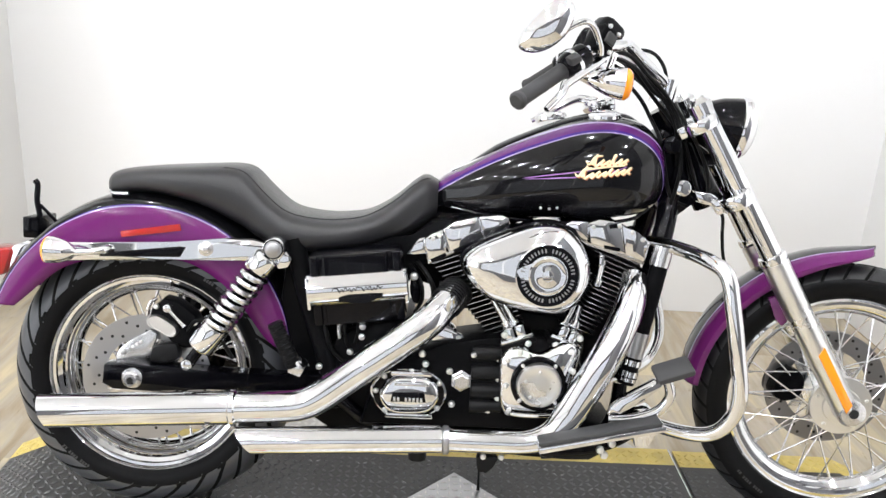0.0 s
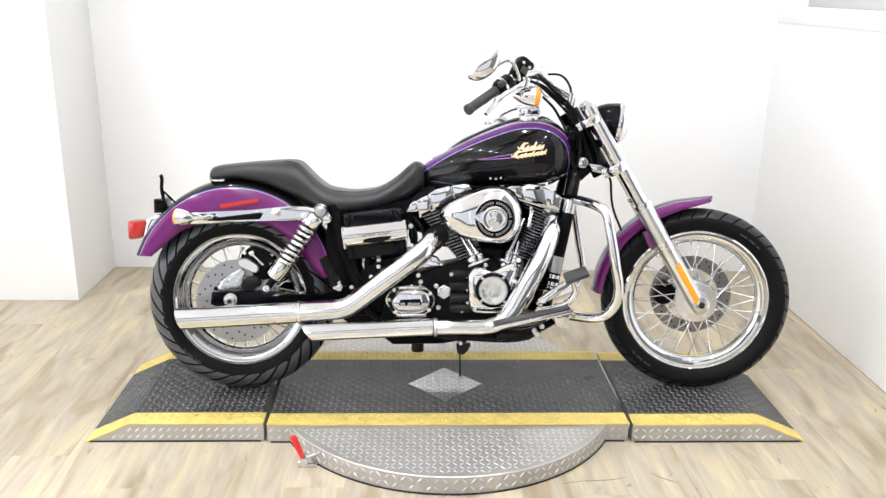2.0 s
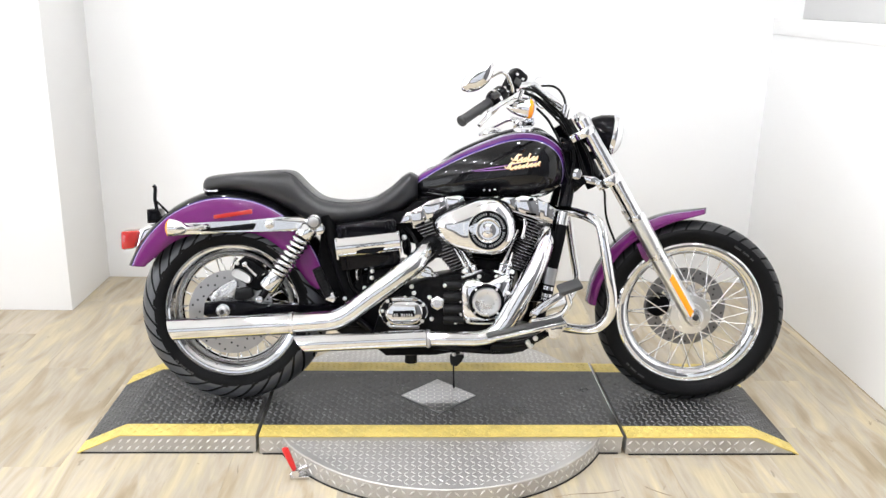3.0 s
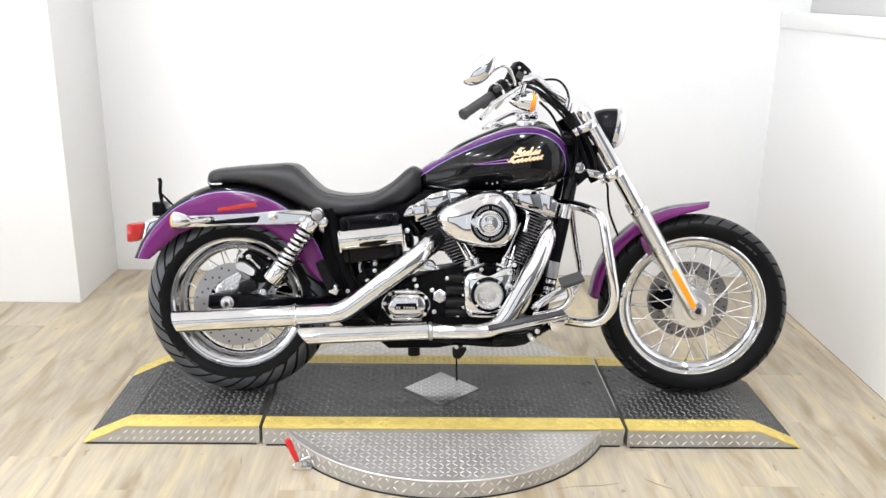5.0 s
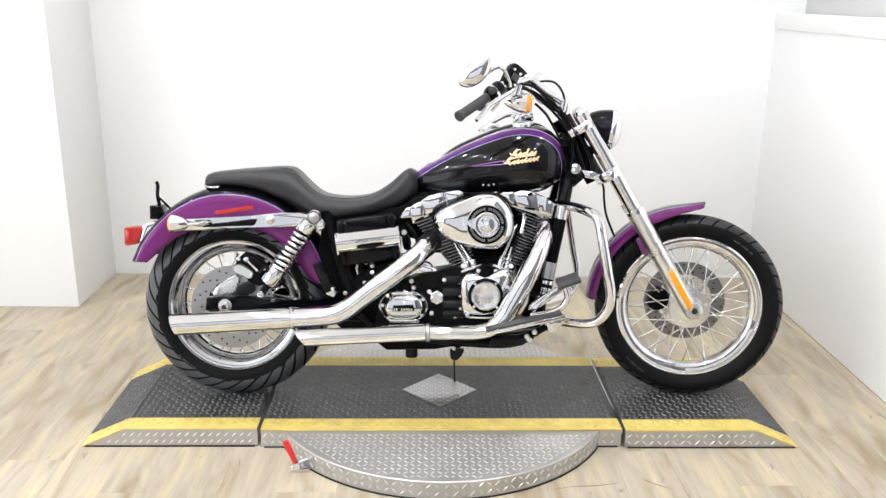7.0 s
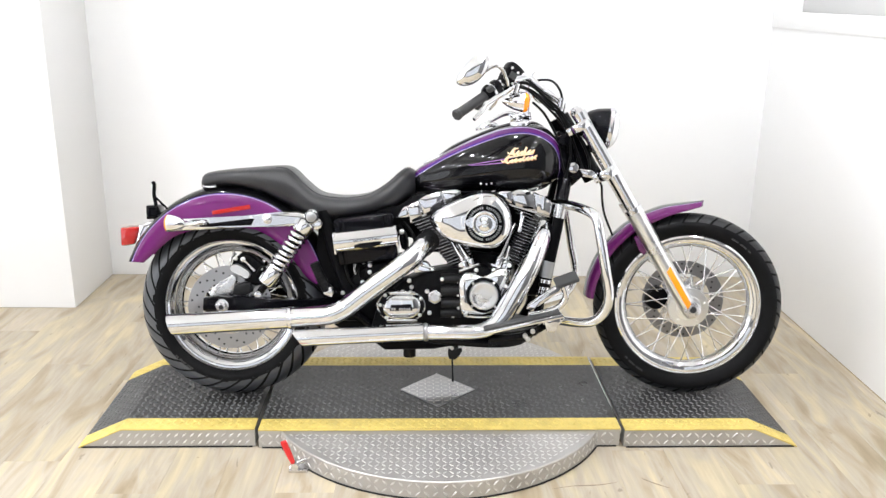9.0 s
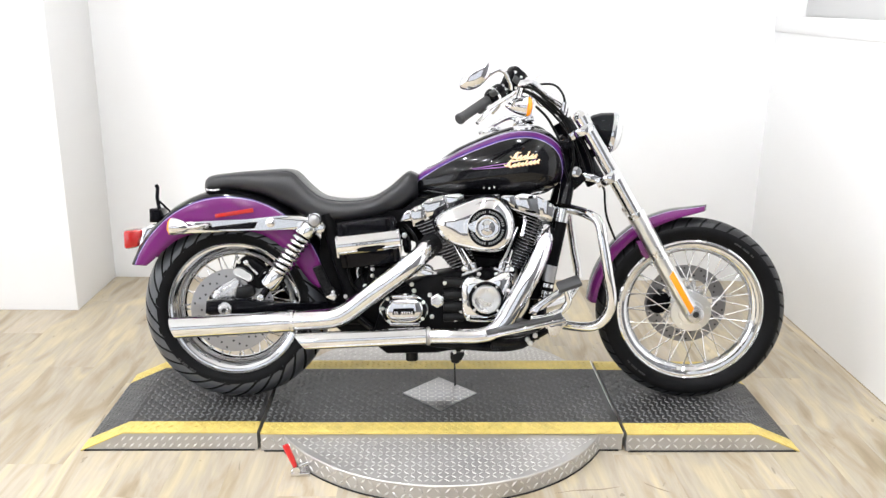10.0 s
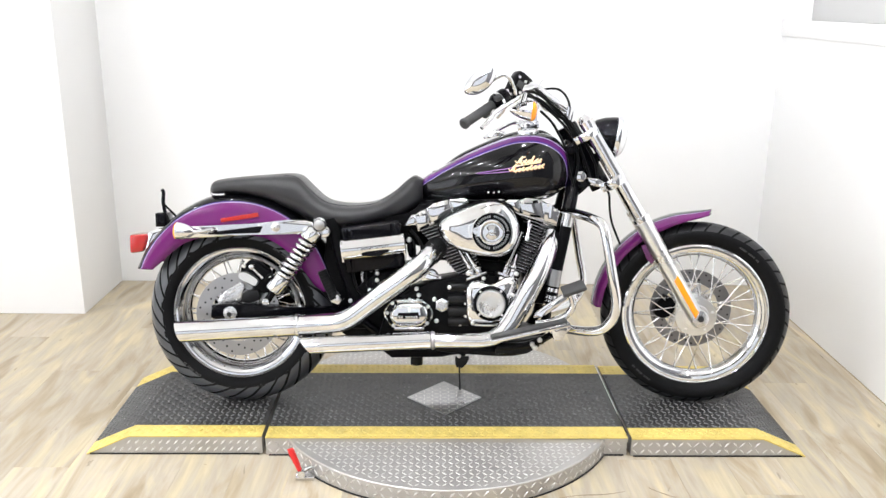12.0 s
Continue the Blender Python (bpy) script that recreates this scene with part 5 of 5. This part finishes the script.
# battery box
part("electrical_cover", prism([(0.55, 0.7), (0.6, 0.735), (0.66, 0.72), (0.70, 0.64), (0.668, 0.6), (0.645, 0.6), (0.64, 0.645), (0.6, 0.655), (0.57, 0.65)], -0.05, 0.06, 0.008), ENGINE, bike, "black cover behind the battery box")
part("regulator", prism([(1.06, 0.7), (1.11, 0.71), (1.13, 0.68), (1.1, 0.44), (0.99, 0.44), (0.99, 0.56)], -0.075, 0.075, 0.01), ENGINE, bike, "black finned regulator ahead of the engine")
bb = part("battery_box", moved(box(-0.1, 0.1, -0.19, 0.1, -0.075, 0.085, 0.014), pose(0.477, 0, 0.643, 0, -7, 0)), GLOSS, bike, "black battery box with chrome band")
for bx, bw in ((-0.088, 0.01), (0.0, 0.07), (0.088, 0.01)):
    part("box_panel", moved(box(bx - bw, bx + bw, -0.197, -0.18, -0.07, 0.082, 0.006), pose(0.477, 0, 0.643, 0, -7, 0)), GLOSS, bb)
for bx in (-0.104, 0.104):
    part("band_end", moved(box(bx - 0.004, bx + 0.004, -0.206, -0.15, -0.034, 0.036, 0.003), pose(0.477, 0, 0.645, 0, -7, 0)), CHROME, bb)
band = [[Vector((x, -0.16, -0.03))] + [Vector((x, -0.192 - 0.02 * math.sin(math.pi * k / 12) ** 0.7, -0.03 + 0.07 * k / 12)) for k in range(13)] + [Vector((x, -0.16, 0.04))] for x in (-0.106, -0.103, 0.103, 0.106)]
part("chrome_band", moved(rings(band), pose(0.477, 0, 0.645, 0, -7, 0)), CHROME, bb, "rounded chrome band", 50)
part("gearbox", prism([(0.385, 0.36), (0.395, 0.47), (0.44, 0.53), (0.5, 0.56), (0.6, 0.57), (0.6, 0.35)], -0.13, 0.13, 0.008), ENGINE, eng, "black gearbox behind the engine")
part("lower_case", prism([(0.34, 0.4), (0.6, 0.41), (0.62, 0.3), (0.44, 0.29), (0.36, 0.34)], -0.11, 0.11, 0.008), ENGINE, eng, "black lower gearbox case")
part("name_bar", moved(prism([(-0.05, -0.012), (0.01, -0.018), (0.045, -0.006), (0.02, -0.003), (-0.03, -0.003)], -0.2165, -0.205, 0), pose(0.487, 0, 0.64, 0, -7, 0)), GLOSS, bb)
wave = [(-0.056 + 0.0026 * k, -0.2152, 0.009 + 0.004 * math.sin(1.9 * k) + (0.005 if k in (2, 3, 22, 23) else 0) + 0.002 * math.sin(0.7 * k)) for k in range(42)]
part("name_script", moved(tube(wave, 0.0009, 6, 2), pose(0.482, 0, 0.643, 0, -7, 0)), ENGINE, bb, "dark script along the band")
part("mount_bracket", prism([(0.589, 0.687), (0.601, 0.677), (0.621, 0.633), (0.611, 0.606), (0.595, 0.610), (0.587, 0.638)], -0.13, -0.115, 0.004), GLOSS, bike)
bolts(bike, [(0.466, -0.15, 0.570), (0.595, -0.131, 0.670)], 1.5)
for x, z in ((0.445, 0.57),):
    part("clip", tube([(x, -0.14, z), (x - 0.01, -0.142, z - 0.02), (x - 0.006, -0.14, z - 0.045)], 0.005, 8), SATIN, bike)

# wires and fittings in the gap under the battery box
for pts, r, m in (([(0.452, -0.13, 0.575), (0.448, -0.14, 0.55), (0.452, -0.142, 0.52), (0.46, -0.14, 0.5)], 0.0035, CABLE), ([(0.474, -0.13, 0.578), (0.478, -0.145, 0.545), (0.472, -0.14, 0.515)], 0.004, CABLE),
                  ([(0.6, -0.11, 0.7), (0.625, -0.14, 0.675), (0.64, -0.14, 0.64), (0.632, -0.12, 0.6), (0.61, -0.1, 0.58)], 0.006, CABLE), ([(0.585, -0.1, 0.69), (0.61, -0.135, 0.66), (0.615, -0.135, 0.62), (0.6, -0.11, 0.585)], 0.0045, CABLE),
                  ([(0.66, -0.12, 0.655), (0.652, -0.15, 0.63), (0.63, -0.16, 0.6), (0.6, -0.15, 0.575)], 0.0075, GRIPMAT), ([(0.395, -0.125, 0.6), (0.405, -0.14, 0.55), (0.42, -0.14, 0.5), (0.45, -0.135, 0.47)], 0.005, CABLE)):
    part("wire", tube(pts, r, 8), m, bike)
bolts(bike, [(0.488, -0.15, 0.556), (0.487, -0.15, 0.533), (0.512, -0.15, 0.515), (0.462, -0.146, 0.497), (0.395, -0.143, 0.46), (0.602, -0.14, 0.565)], 1.2)
for x, z, a in ((0.57, 0.545, 20), (0.64, 0.555, -15)):
    part("frame_clip", moved(box(-0.012, 0.012, -0.176, -0.16, -0.008, 0.008, 0.003), pose(x, 0, z, 0, a, 0)), SATIN, bike)

# exhaust: two staggered pipes with slash-cut mufflers
def slash(bm, x, z, lean):
    geom = list(bm.verts) + list(bm.edges) + list(bm.faces)
    bmesh.ops.bisect_plane(bm, geom=geom, plane_co=(x, 0, z), plane_no=(-1, 0, lean), clear_outer=True)
    return bm


up = part("exhaust_pipe", tube([(0.690, -0.15, 0.644), (0.660, -0.2, 0.619), (0.619, -0.235, 0.583), (0.519, -0.25, 0.509), (0.450, -0.25, 0.455), (0.410, -0.25, 0.425), (0.375, -0.25, 0.408), (0.330, -0.25, 0.401), (0.231, -0.25, 0.394)], 0.0335, 28, 6), CHROME, bike, "chrome rear cylinder exhaust pipe")
part("muffler", slash(tube([(0.236, -0.25, 0.394), (0.221, -0.25, 0.393), (-0.207, -0.25, 0.366)], 0.0355, 32, 1), -0.162, 0.372, -0.35), CHROME, up, "chrome slash-cut muffler")
part("muffler_bore", tube([(-0.008, -0.25, 0.379), (-0.158, -0.25, 0.369)], 0.0305, 24, 1), DARKGAP, up)
part("clamp", lathe([(0.036, 0), (0.0385, 0.003), (0.0385, 0.012), (0.036, 0.015)], (0.239, -0.25, 0.394), (-1, 0, -0.06), 32), CHROME, up)
fp_ = part("exhaust_pipe", tube([(1.078, -0.14, 0.688), (1.064, -0.19, 0.655), (1.042, -0.225, 0.608), (1.007, -0.245, 0.538), (0.966, -0.25, 0.461), (0.933, -0.255, 0.405), (0.895, -0.262, 0.367), (0.845, -0.268, 0.352), (0.770, -0.27, 0.351), (0.671, -0.27, 0.351)], [0.03, 0.032, 0.033, 0.034, 0.034, 0.032, 0.027, 0.024, 0.024, 0.024], 28, 6), CHROME, bike, "chrome front cylinder exhaust pipe")
part("muffler", slash(tube([(0.681, -0.27, 0.351), (0.656, -0.27, 0.351), (0.631, -0.27, 0.350), (0.193, -0.27, 0.327)], [0.0245, 0.028, 0.0285, 0.0285], 32, 3), 0.26, 0.33, -0.8), CHROME, fp_, "chrome slash-cut muffler")
part("muffler_bore", tube([(0.491, -0.27, 0.343), (0.277, -0.27, 0.331)], 0.024, 24, 1), DARKGAP, fp_)
part("clamp", lathe([(0.026, 0), (0.03, 0.003), (0.03, 0.012), (0.026, 0.015)], (0.686, -0.27, 0.351), (-1, 0, -0.03), 28), BRUSHED, fp_)

# floorboard, brake pedal, engine guard
fb = part("floorboard", moved(box(0.0, 0.262, -0.34, -0.282, -0.01, 0.004, 0.004), pose(0.865, 0, 0.364, 0, -13, 0)), CHROME, bike, "chrome rider floorboard with rubber pad")
part("rubber_pad", moved(box(0.004, 0.256, -0.336, -0.286, 0.004, 0.012, 0.003), pose(0.865, 0, 0.364, 0, -13, 0)), GRIPMAT, fb, "black rubber pad")
part("board_bracket", prism([(1.051, 0.404), (1.112, 0.433), (1.141, 0.395), (1.120, 0.371), (1.070, 0.371)], -0.26, -0.2, 0.006), CHROME, fb)
part("linkage", tube([(0.890, -0.235, 0.322), (0.990, -0.23, 0.328), (1.070, -0.22, 0.358), (1.101, -0.2, 0.394)], 0.012, 10), GLOSS, bike)
bolts(bike, [(1.010, -0.245, 0.335), (1.035, -0.243, 0.349), (1.020, -0.243, 0.323)], 1.4)
bp_ = part("brake_pedal", prism([(1.004, 0.432), (1.012, 0.452), (1.04, 0.475), (1.099, 0.514), (1.118, 0.502), (1.08, 0.468), (1.05, 0.45), (1.03, 0.44)], -0.31, -0.288, 0.006), CHROME, bike, "flat chrome brake pedal")
part("pedal_return", tube([(1.125, -0.295, 0.512), (1.135, -0.292, 0.475), (1.115, -0.285, 0.44), (1.07, -0.28, 0.42), (1.02, -0.265, 0.41)], 0.011, 12), CHROME, bp_)
part("pedal_pad", moved(box(-0.039, 0.039, -0.027, 0.027, -0.008, 0.008, 0.006), pose(1.134, -0.3, 0.532, 24, -20, 0)), GRIPMAT, bp_, "black rubber pedal pad")
gp = [(1.120, -0.09, 0.766), (1.160, -0.16, 0.766), (1.200, -0.26, 0.755), (1.226, -0.3, 0.732), (1.240, -0.315, 0.663), (1.258, -0.318, 0.566), (1.272, -0.312, 0.494), (1.268, -0.3, 0.442), (1.241, -0.28, 0.397), (1.196, -0.24, 0.378), (1.121, -0.16, 0.372), (1.072, -0.1, 0.372)]
part("engine_guard", join(tube(gp, 0.0162, 18), flip_y(tube(gp, 0.0162, 18))), CHROME, bike, "chrome tubular engine guard")

part("guard_clamp", prism([(1.062, 0.41), (1.085, 0.428), (1.118, 0.42), (1.125, 0.395), (1.108, 0.352), (1.078, 0.352)], -0.275, -0.235, 0.006), CHROME, bike, "chrome guard clamp")

# handlebar and controls
bar = [(0.971, -0.28, 1.174), (1.003, -0.22, 1.184), (1.054, -0.15, 1.159), (1.117, -0.075, 1.127), (1.137, -0.035, 1.119)]
near = [Vector(p) for p in [(0.855, -0.345, 1.112), (0.918, -0.315, 1.161)] + bar]
hb = part("handlebar", tube(near + [MIRRORED @ p for p in reversed(near)], 0.0125, 16), CHROME, bike, "chrome handlebar")
for s in (-1, 1):
    def side(bm):
        return steered(bm, s)
    g = part("grip", side(tube([(0.862, -0.343, 1.119), (0.765, -0.432, 1.051)], 0.015, 20, 1)), GRIPMAT, hb, "black rubber grip")
    sh_ = part("switch_housing", side(tube([(0.905, -0.325, 1.152), (0.897, -0.328, 1.146), (0.868, -0.341, 1.124), (0.858, -0.346, 1.116)], [0.017, 0.025, 0.026, 0.018], 20, 3)), GLOSS, hb, "black switch housing beside the grip")
    part("housing_band", side(tube([(0.881, -0.335, 1.134), (0.875, -0.338, 1.129)], 0.0268, 20, 1)), CHROME, sh_)
    part("throttle_switch", side(moved(box(-0.01, 0.012, -0.01, 0.01, -0.008, 0.008, 0.003), pose(0.872, -0.368, 1.135, 20, -30, 20))), GRIPMAT, sh_)
    ch = part("control_housing", side(moved(box(-0.02, 0.022, -0.024, 0.024, -0.03, 0.028, 0.01), pose(0.93, -0.31, 1.178, 0, 28, 30))), ENGINE, hb, "black switch housing")
    for bx, bz in ((-0.012, 0.022), (0.012, -0.02), (0.014, 0.02)):
        piece("bolt", bolt_mesh, ch, (Matrix.Identity(4) if s < 0 else MIRRORED) @ pose(0.93, -0.31, 1.178, 0, 28, 30) @ Matrix.Translation((bx, -0.026, bz)) @ Matrix.Scale(0.7, 4))
    part("grip_flange", side(lathe([(0.0158, -0.003), (0.022, 0), (0.022, 0.004), (0.0158, 0.007)], (0.865, -0.341, 1.121), (-0.097, -0.089, -0.068), 24)), GRIPMAT, g)
    part("grip_end", side(lathe([(0.0158, -0.012), (0.0172, -0.01), (0.0172, -0.002), (0.0135, 0.002)], (0.765, -0.432, 1.051), (-0.097, -0.089, -0.068), 24)), GRIPMAT, g)
    part("switch", side(moved(box(-0.012, 0.012, -0.034, -0.026, -0.01, 0.012, 0.003), pose(0.93, -0.31, 1.178, 0, 28, 30))), GRIPMAT, ch)
    part("reservoir", side(moved(box(-0.028, 0.028, -0.026, 0.026, -0.02, 0.036, 0.013), pose(0.944, -0.27, 1.187, 0, 32, 30))), GLOSS, hb, "black brake fluid reservoir")
    part("brake_lever", side(tube([(0.939, -0.3, 1.146), (0.911, -0.33, 1.124), (0.88, -0.365, 1.104), (0.858, -0.39, 1.088), (0.848, -0.41, 1.07), (0.82, -0.43, 1.04)], [0.01, 0.01, 0.009, 0.009, 0.007, 0.006], 10)), CHROME, hb, "chrome hand lever")
    # mirror
    mo = [(-0.05, -0.044), (-0.052, -0.024), (-0.041, -0.004), (-0.014, 0.027), (0.012, 0.047), (0.036, 0.048), (0.049, 0.026), (0.037, -0.012), (0.011, -0.038), (-0.021, -0.05)]
    mm = pose(0.818, -0.385, 1.192, 0, 0, -14) if s < 0 else pose(1.112, 0.34, 1.196, 0, -35, 205)
    mr_ = part("mirror", moved(pillow(mo, [(0.93, 0.006), (1.0, 0.003), (1.0, -0.001), (0.93, -0.01), (0.75, -0.017), (0.45, -0.022), (0.15, -0.023)], 4), mm), CHROME, hb, "chrome teardrop mirror", 60)
    part("mirror_glass", moved(pillow(mo, [(0.92, 0.0062), (0.92, 0.007)], 4), mm), GLASS, mr_, "mirror glass")
    stem = [(0.845, -0.372, 1.183), (0.885, -0.365, 1.205), (0.908, -0.352, 1.198), (0.925, -0.34, 1.168), (0.93, -0.33, 1.15)] if s < 0 else [(1.09, 0.335, 1.17), (1.075, 0.31, 1.14), (1.06, 0.28, 1.145)]
    part("mirror_stem", tube(stem, 0.0062, 10), CHROME, mr_)
    # front turn signal
    fs = part("turn_signal", side(lathe([(0.008, -0.05), (0.018, -0.035), (0.027, -0.012), (0.0315, 0.012), (0.032, 0.02)], (0.968, -0.285, 1.102), (1, -0.1, -0.1), 32)), CHROME, hb, "chrome bullet turn signal")
    part("lens", side(lathe([(0.0315, 0.018), (0.031, 0.026), (0.025, 0.033), (0.01, 0.037)], (0.968, -0.285, 1.102), (1, -0.1, -0.1), 32)), AMBER, fs, "amber lens")
    part("stem", side(tube([(0.948, -0.285, 1.106), (0.960, -0.28, 1.138), (0.966, -0.278, 1.159)], 0.008, 10)), CHROME, fs)
    part("riser", side(tube([(1.131, -0.045, 1.071), (1.139, -0.045, 1.097), (1.143, -0.045, 1.128)], [0.021, 0.02, 0.022], 18)), CHROME, hb, "chrome handlebar riser")
    # cables
    part("control_cable", side(tube([(0.955, -0.27, 1.161), (1.013, -0.2, 1.163), (1.075, -0.13, 1.128), (1.136, -0.09, 1.079), (1.181, -0.075, 0.989), (1.205, -0.07, 0.909)], 0.0048, 8)), CABLE, hb, "black control cable")
    part("control_cable", side(tube([(0.960, -0.255, 1.158), (1.033, -0.17, 1.137), (1.106, -0.1, 1.097), (1.156, -0.08, 1.029), (1.170, -0.07, 0.939)], 0.0045, 8)), CABLE, hb, "black control cable")
part("control_cable", tube([(1.003, 0.2, 1.194), (1.055, 0.12, 1.198), (1.118, 0.06, 1.198), (1.154, 0.05, 1.163), (1.166, 0.045, 1.107)], 0.0042, 8), CABLE, hb, "black control cable")
part("brake_hose", tube([(1.264, -0.05, 0.867), (1.291, -0.05, 0.831), (1.296, -0.05, 0.781), (1.306, -0.05, 0.726), (1.337, -0.05, 0.652)], 0.004, 8), CABLE, bike, "black brake hose")
part("front_caliper", pillow([(1.489, 0.391), (1.496, 0.430), (1.522, 0.454), (1.552, 0.449), (1.566, 0.420), (1.554, 0.386), (1.518, 0.372)], [(0.95, 0.03), (1, 0.04), (1, 0.1), (0.93, 0.106)]), ENGINE, bike, "black front brake caliper")

perch = part("clutch_lever", tube([(1.052, 0.14, 1.069), (1.01, 0.13, 1.078), (0.967, 0.115, 1.08), (0.916, 0.1, 1.055), (0.858, 0.1, 1.023)], [0.009, 0.011, 0.009, 0.007, 0.006], 12), CHROME, hb, "chrome clutch lever")
part("lever_stem", tube([(1.05, 0.14, 1.069), (1.055, 0.18, 1.13), (1.059, 0.215, 1.21)], 0.009, 10), CHROME, perch)
part("lever_clamp", moved(box(-0.03, 0.03, -0.02, 0.02, -0.016, 0.016, 0.006), pose(1.03, 0.13, 1.07, 0, -8, 15)), CHROME, perch)
part("adjuster", drum((0.995, 0.12, 1.06), (0.3, -1, 0.2), 0.014, 0.03, 0.003), CHROME, perch)
for pts in ([(0.975, -0.26, 1.15), (1.03, -0.19, 1.14), (1.09, -0.11, 1.1), (1.15, -0.085, 1.06), (1.185, -0.08, 0.98), (1.215, -0.075, 0.9), (1.235, -0.07, 0.865)],
            [(1.0, -0.22, 1.15), (1.06, -0.13, 1.115), (1.11, -0.07, 1.08), (1.16, -0.075, 1.02), (1.175, -0.085, 0.95), (1.165, -0.09, 0.88), (1.15, -0.08, 0.82)],
            [(1.06, -0.12, 1.14), (1.11, -0.07, 1.11), (1.16, -0.06, 1.065), (1.2, -0.085, 1.0), (1.235, -0.085, 0.93), (1.245, -0.075, 0.88)],
            [(1.04, -0.1, 1.11), (1.08, -0.06, 1.08), (1.105, -0.05, 1.045), (1.13, -0.07, 0.99), (1.14, -0.085, 0.93), (1.16, -0.08, 0.87), (1.2, -0.07, 0.85)]):
    part("wiring_loom", tube(pts, 0.0045, 8), CABLE, bike, "black wiring loom at the neck")
part("ignition_switch", drum((1.15, -0.07, 0.985), (0, -1, 0), 0.02, 0.03, 0.004), GLOSS, bike)

# ---- floor planks ----
floor = tagged(part("floor", box(LEFT - 0.15, RIGHT + 0.4, NEAR - 0.15, BACK + 0.15, -0.1, -0.004, 0), JOINT), "pale brown mottled wood plank floor", "floor", kind="structure")
PW, PL = 0.18, 1.22
cut = {}


def plank(length):
    """A board of this length; boards of one length share a mesh."""
    if length not in cut:
        a, b = PW / 2 - 0.00012, PW / 2 - 0.0003
        cut[length] = finish("plank", prism([(-a, -0.004), (a, -0.004), (a, -0.0005), (b, 0), (-b, 0), (-a, -0.0005)], -length / 2 + 0.00015, length / 2 - 0.00015, 0), WOOD)
    return cut[length]


rng = random.Random(4)
col = 0
x = LEFT + PW / 2
while x < RIGHT + 0.14:
    y = NEAR + (col * 0.37 % 1.0) * PL - PL / 2 + round(rng.uniform(-0.1, 0.1), 2)
    while y < BACK + PL / 2:
        y0, y1 = max(y - PL / 2, NEAR - 0.14), min(y + PL / 2, BACK + 0.14)
        if y1 - y0 > 0.02:
            piece("plank", plank(round(y1 - y0, 3)), floor, Matrix.Translation((x, (y0 + y1) / 2, 0)))
        y += PL
    x += PW
    col += 1

# scuffs worn into the boards
for pts, wide in (([(1.072, -0.526), (1.136, -0.51), (1.217, -0.504), (1.283, -0.488)], 0.004), ([(1.364, -0.466), (1.393, -0.492), (1.435, -0.52)], 0.005)):
    line = spline([(x, y, 0) for x, y in pts], 5)
    loops = []
    for i, p in enumerate(line):
        w = wide * math.sin(math.pi * (i + 0.3) / (len(line) - 0.4)) * (0.7 + 0.5 * noise.noise(p * 40))
        loops.append([Vector((p.x, p.y - w, 0.0002)), Vector((p.x, p.y, 0.0009)), Vector((p.x, p.y + w, 0.0002))])
    part("scuff", rings(loops), SCUFF, floor, "dark scuff mark on the boards")
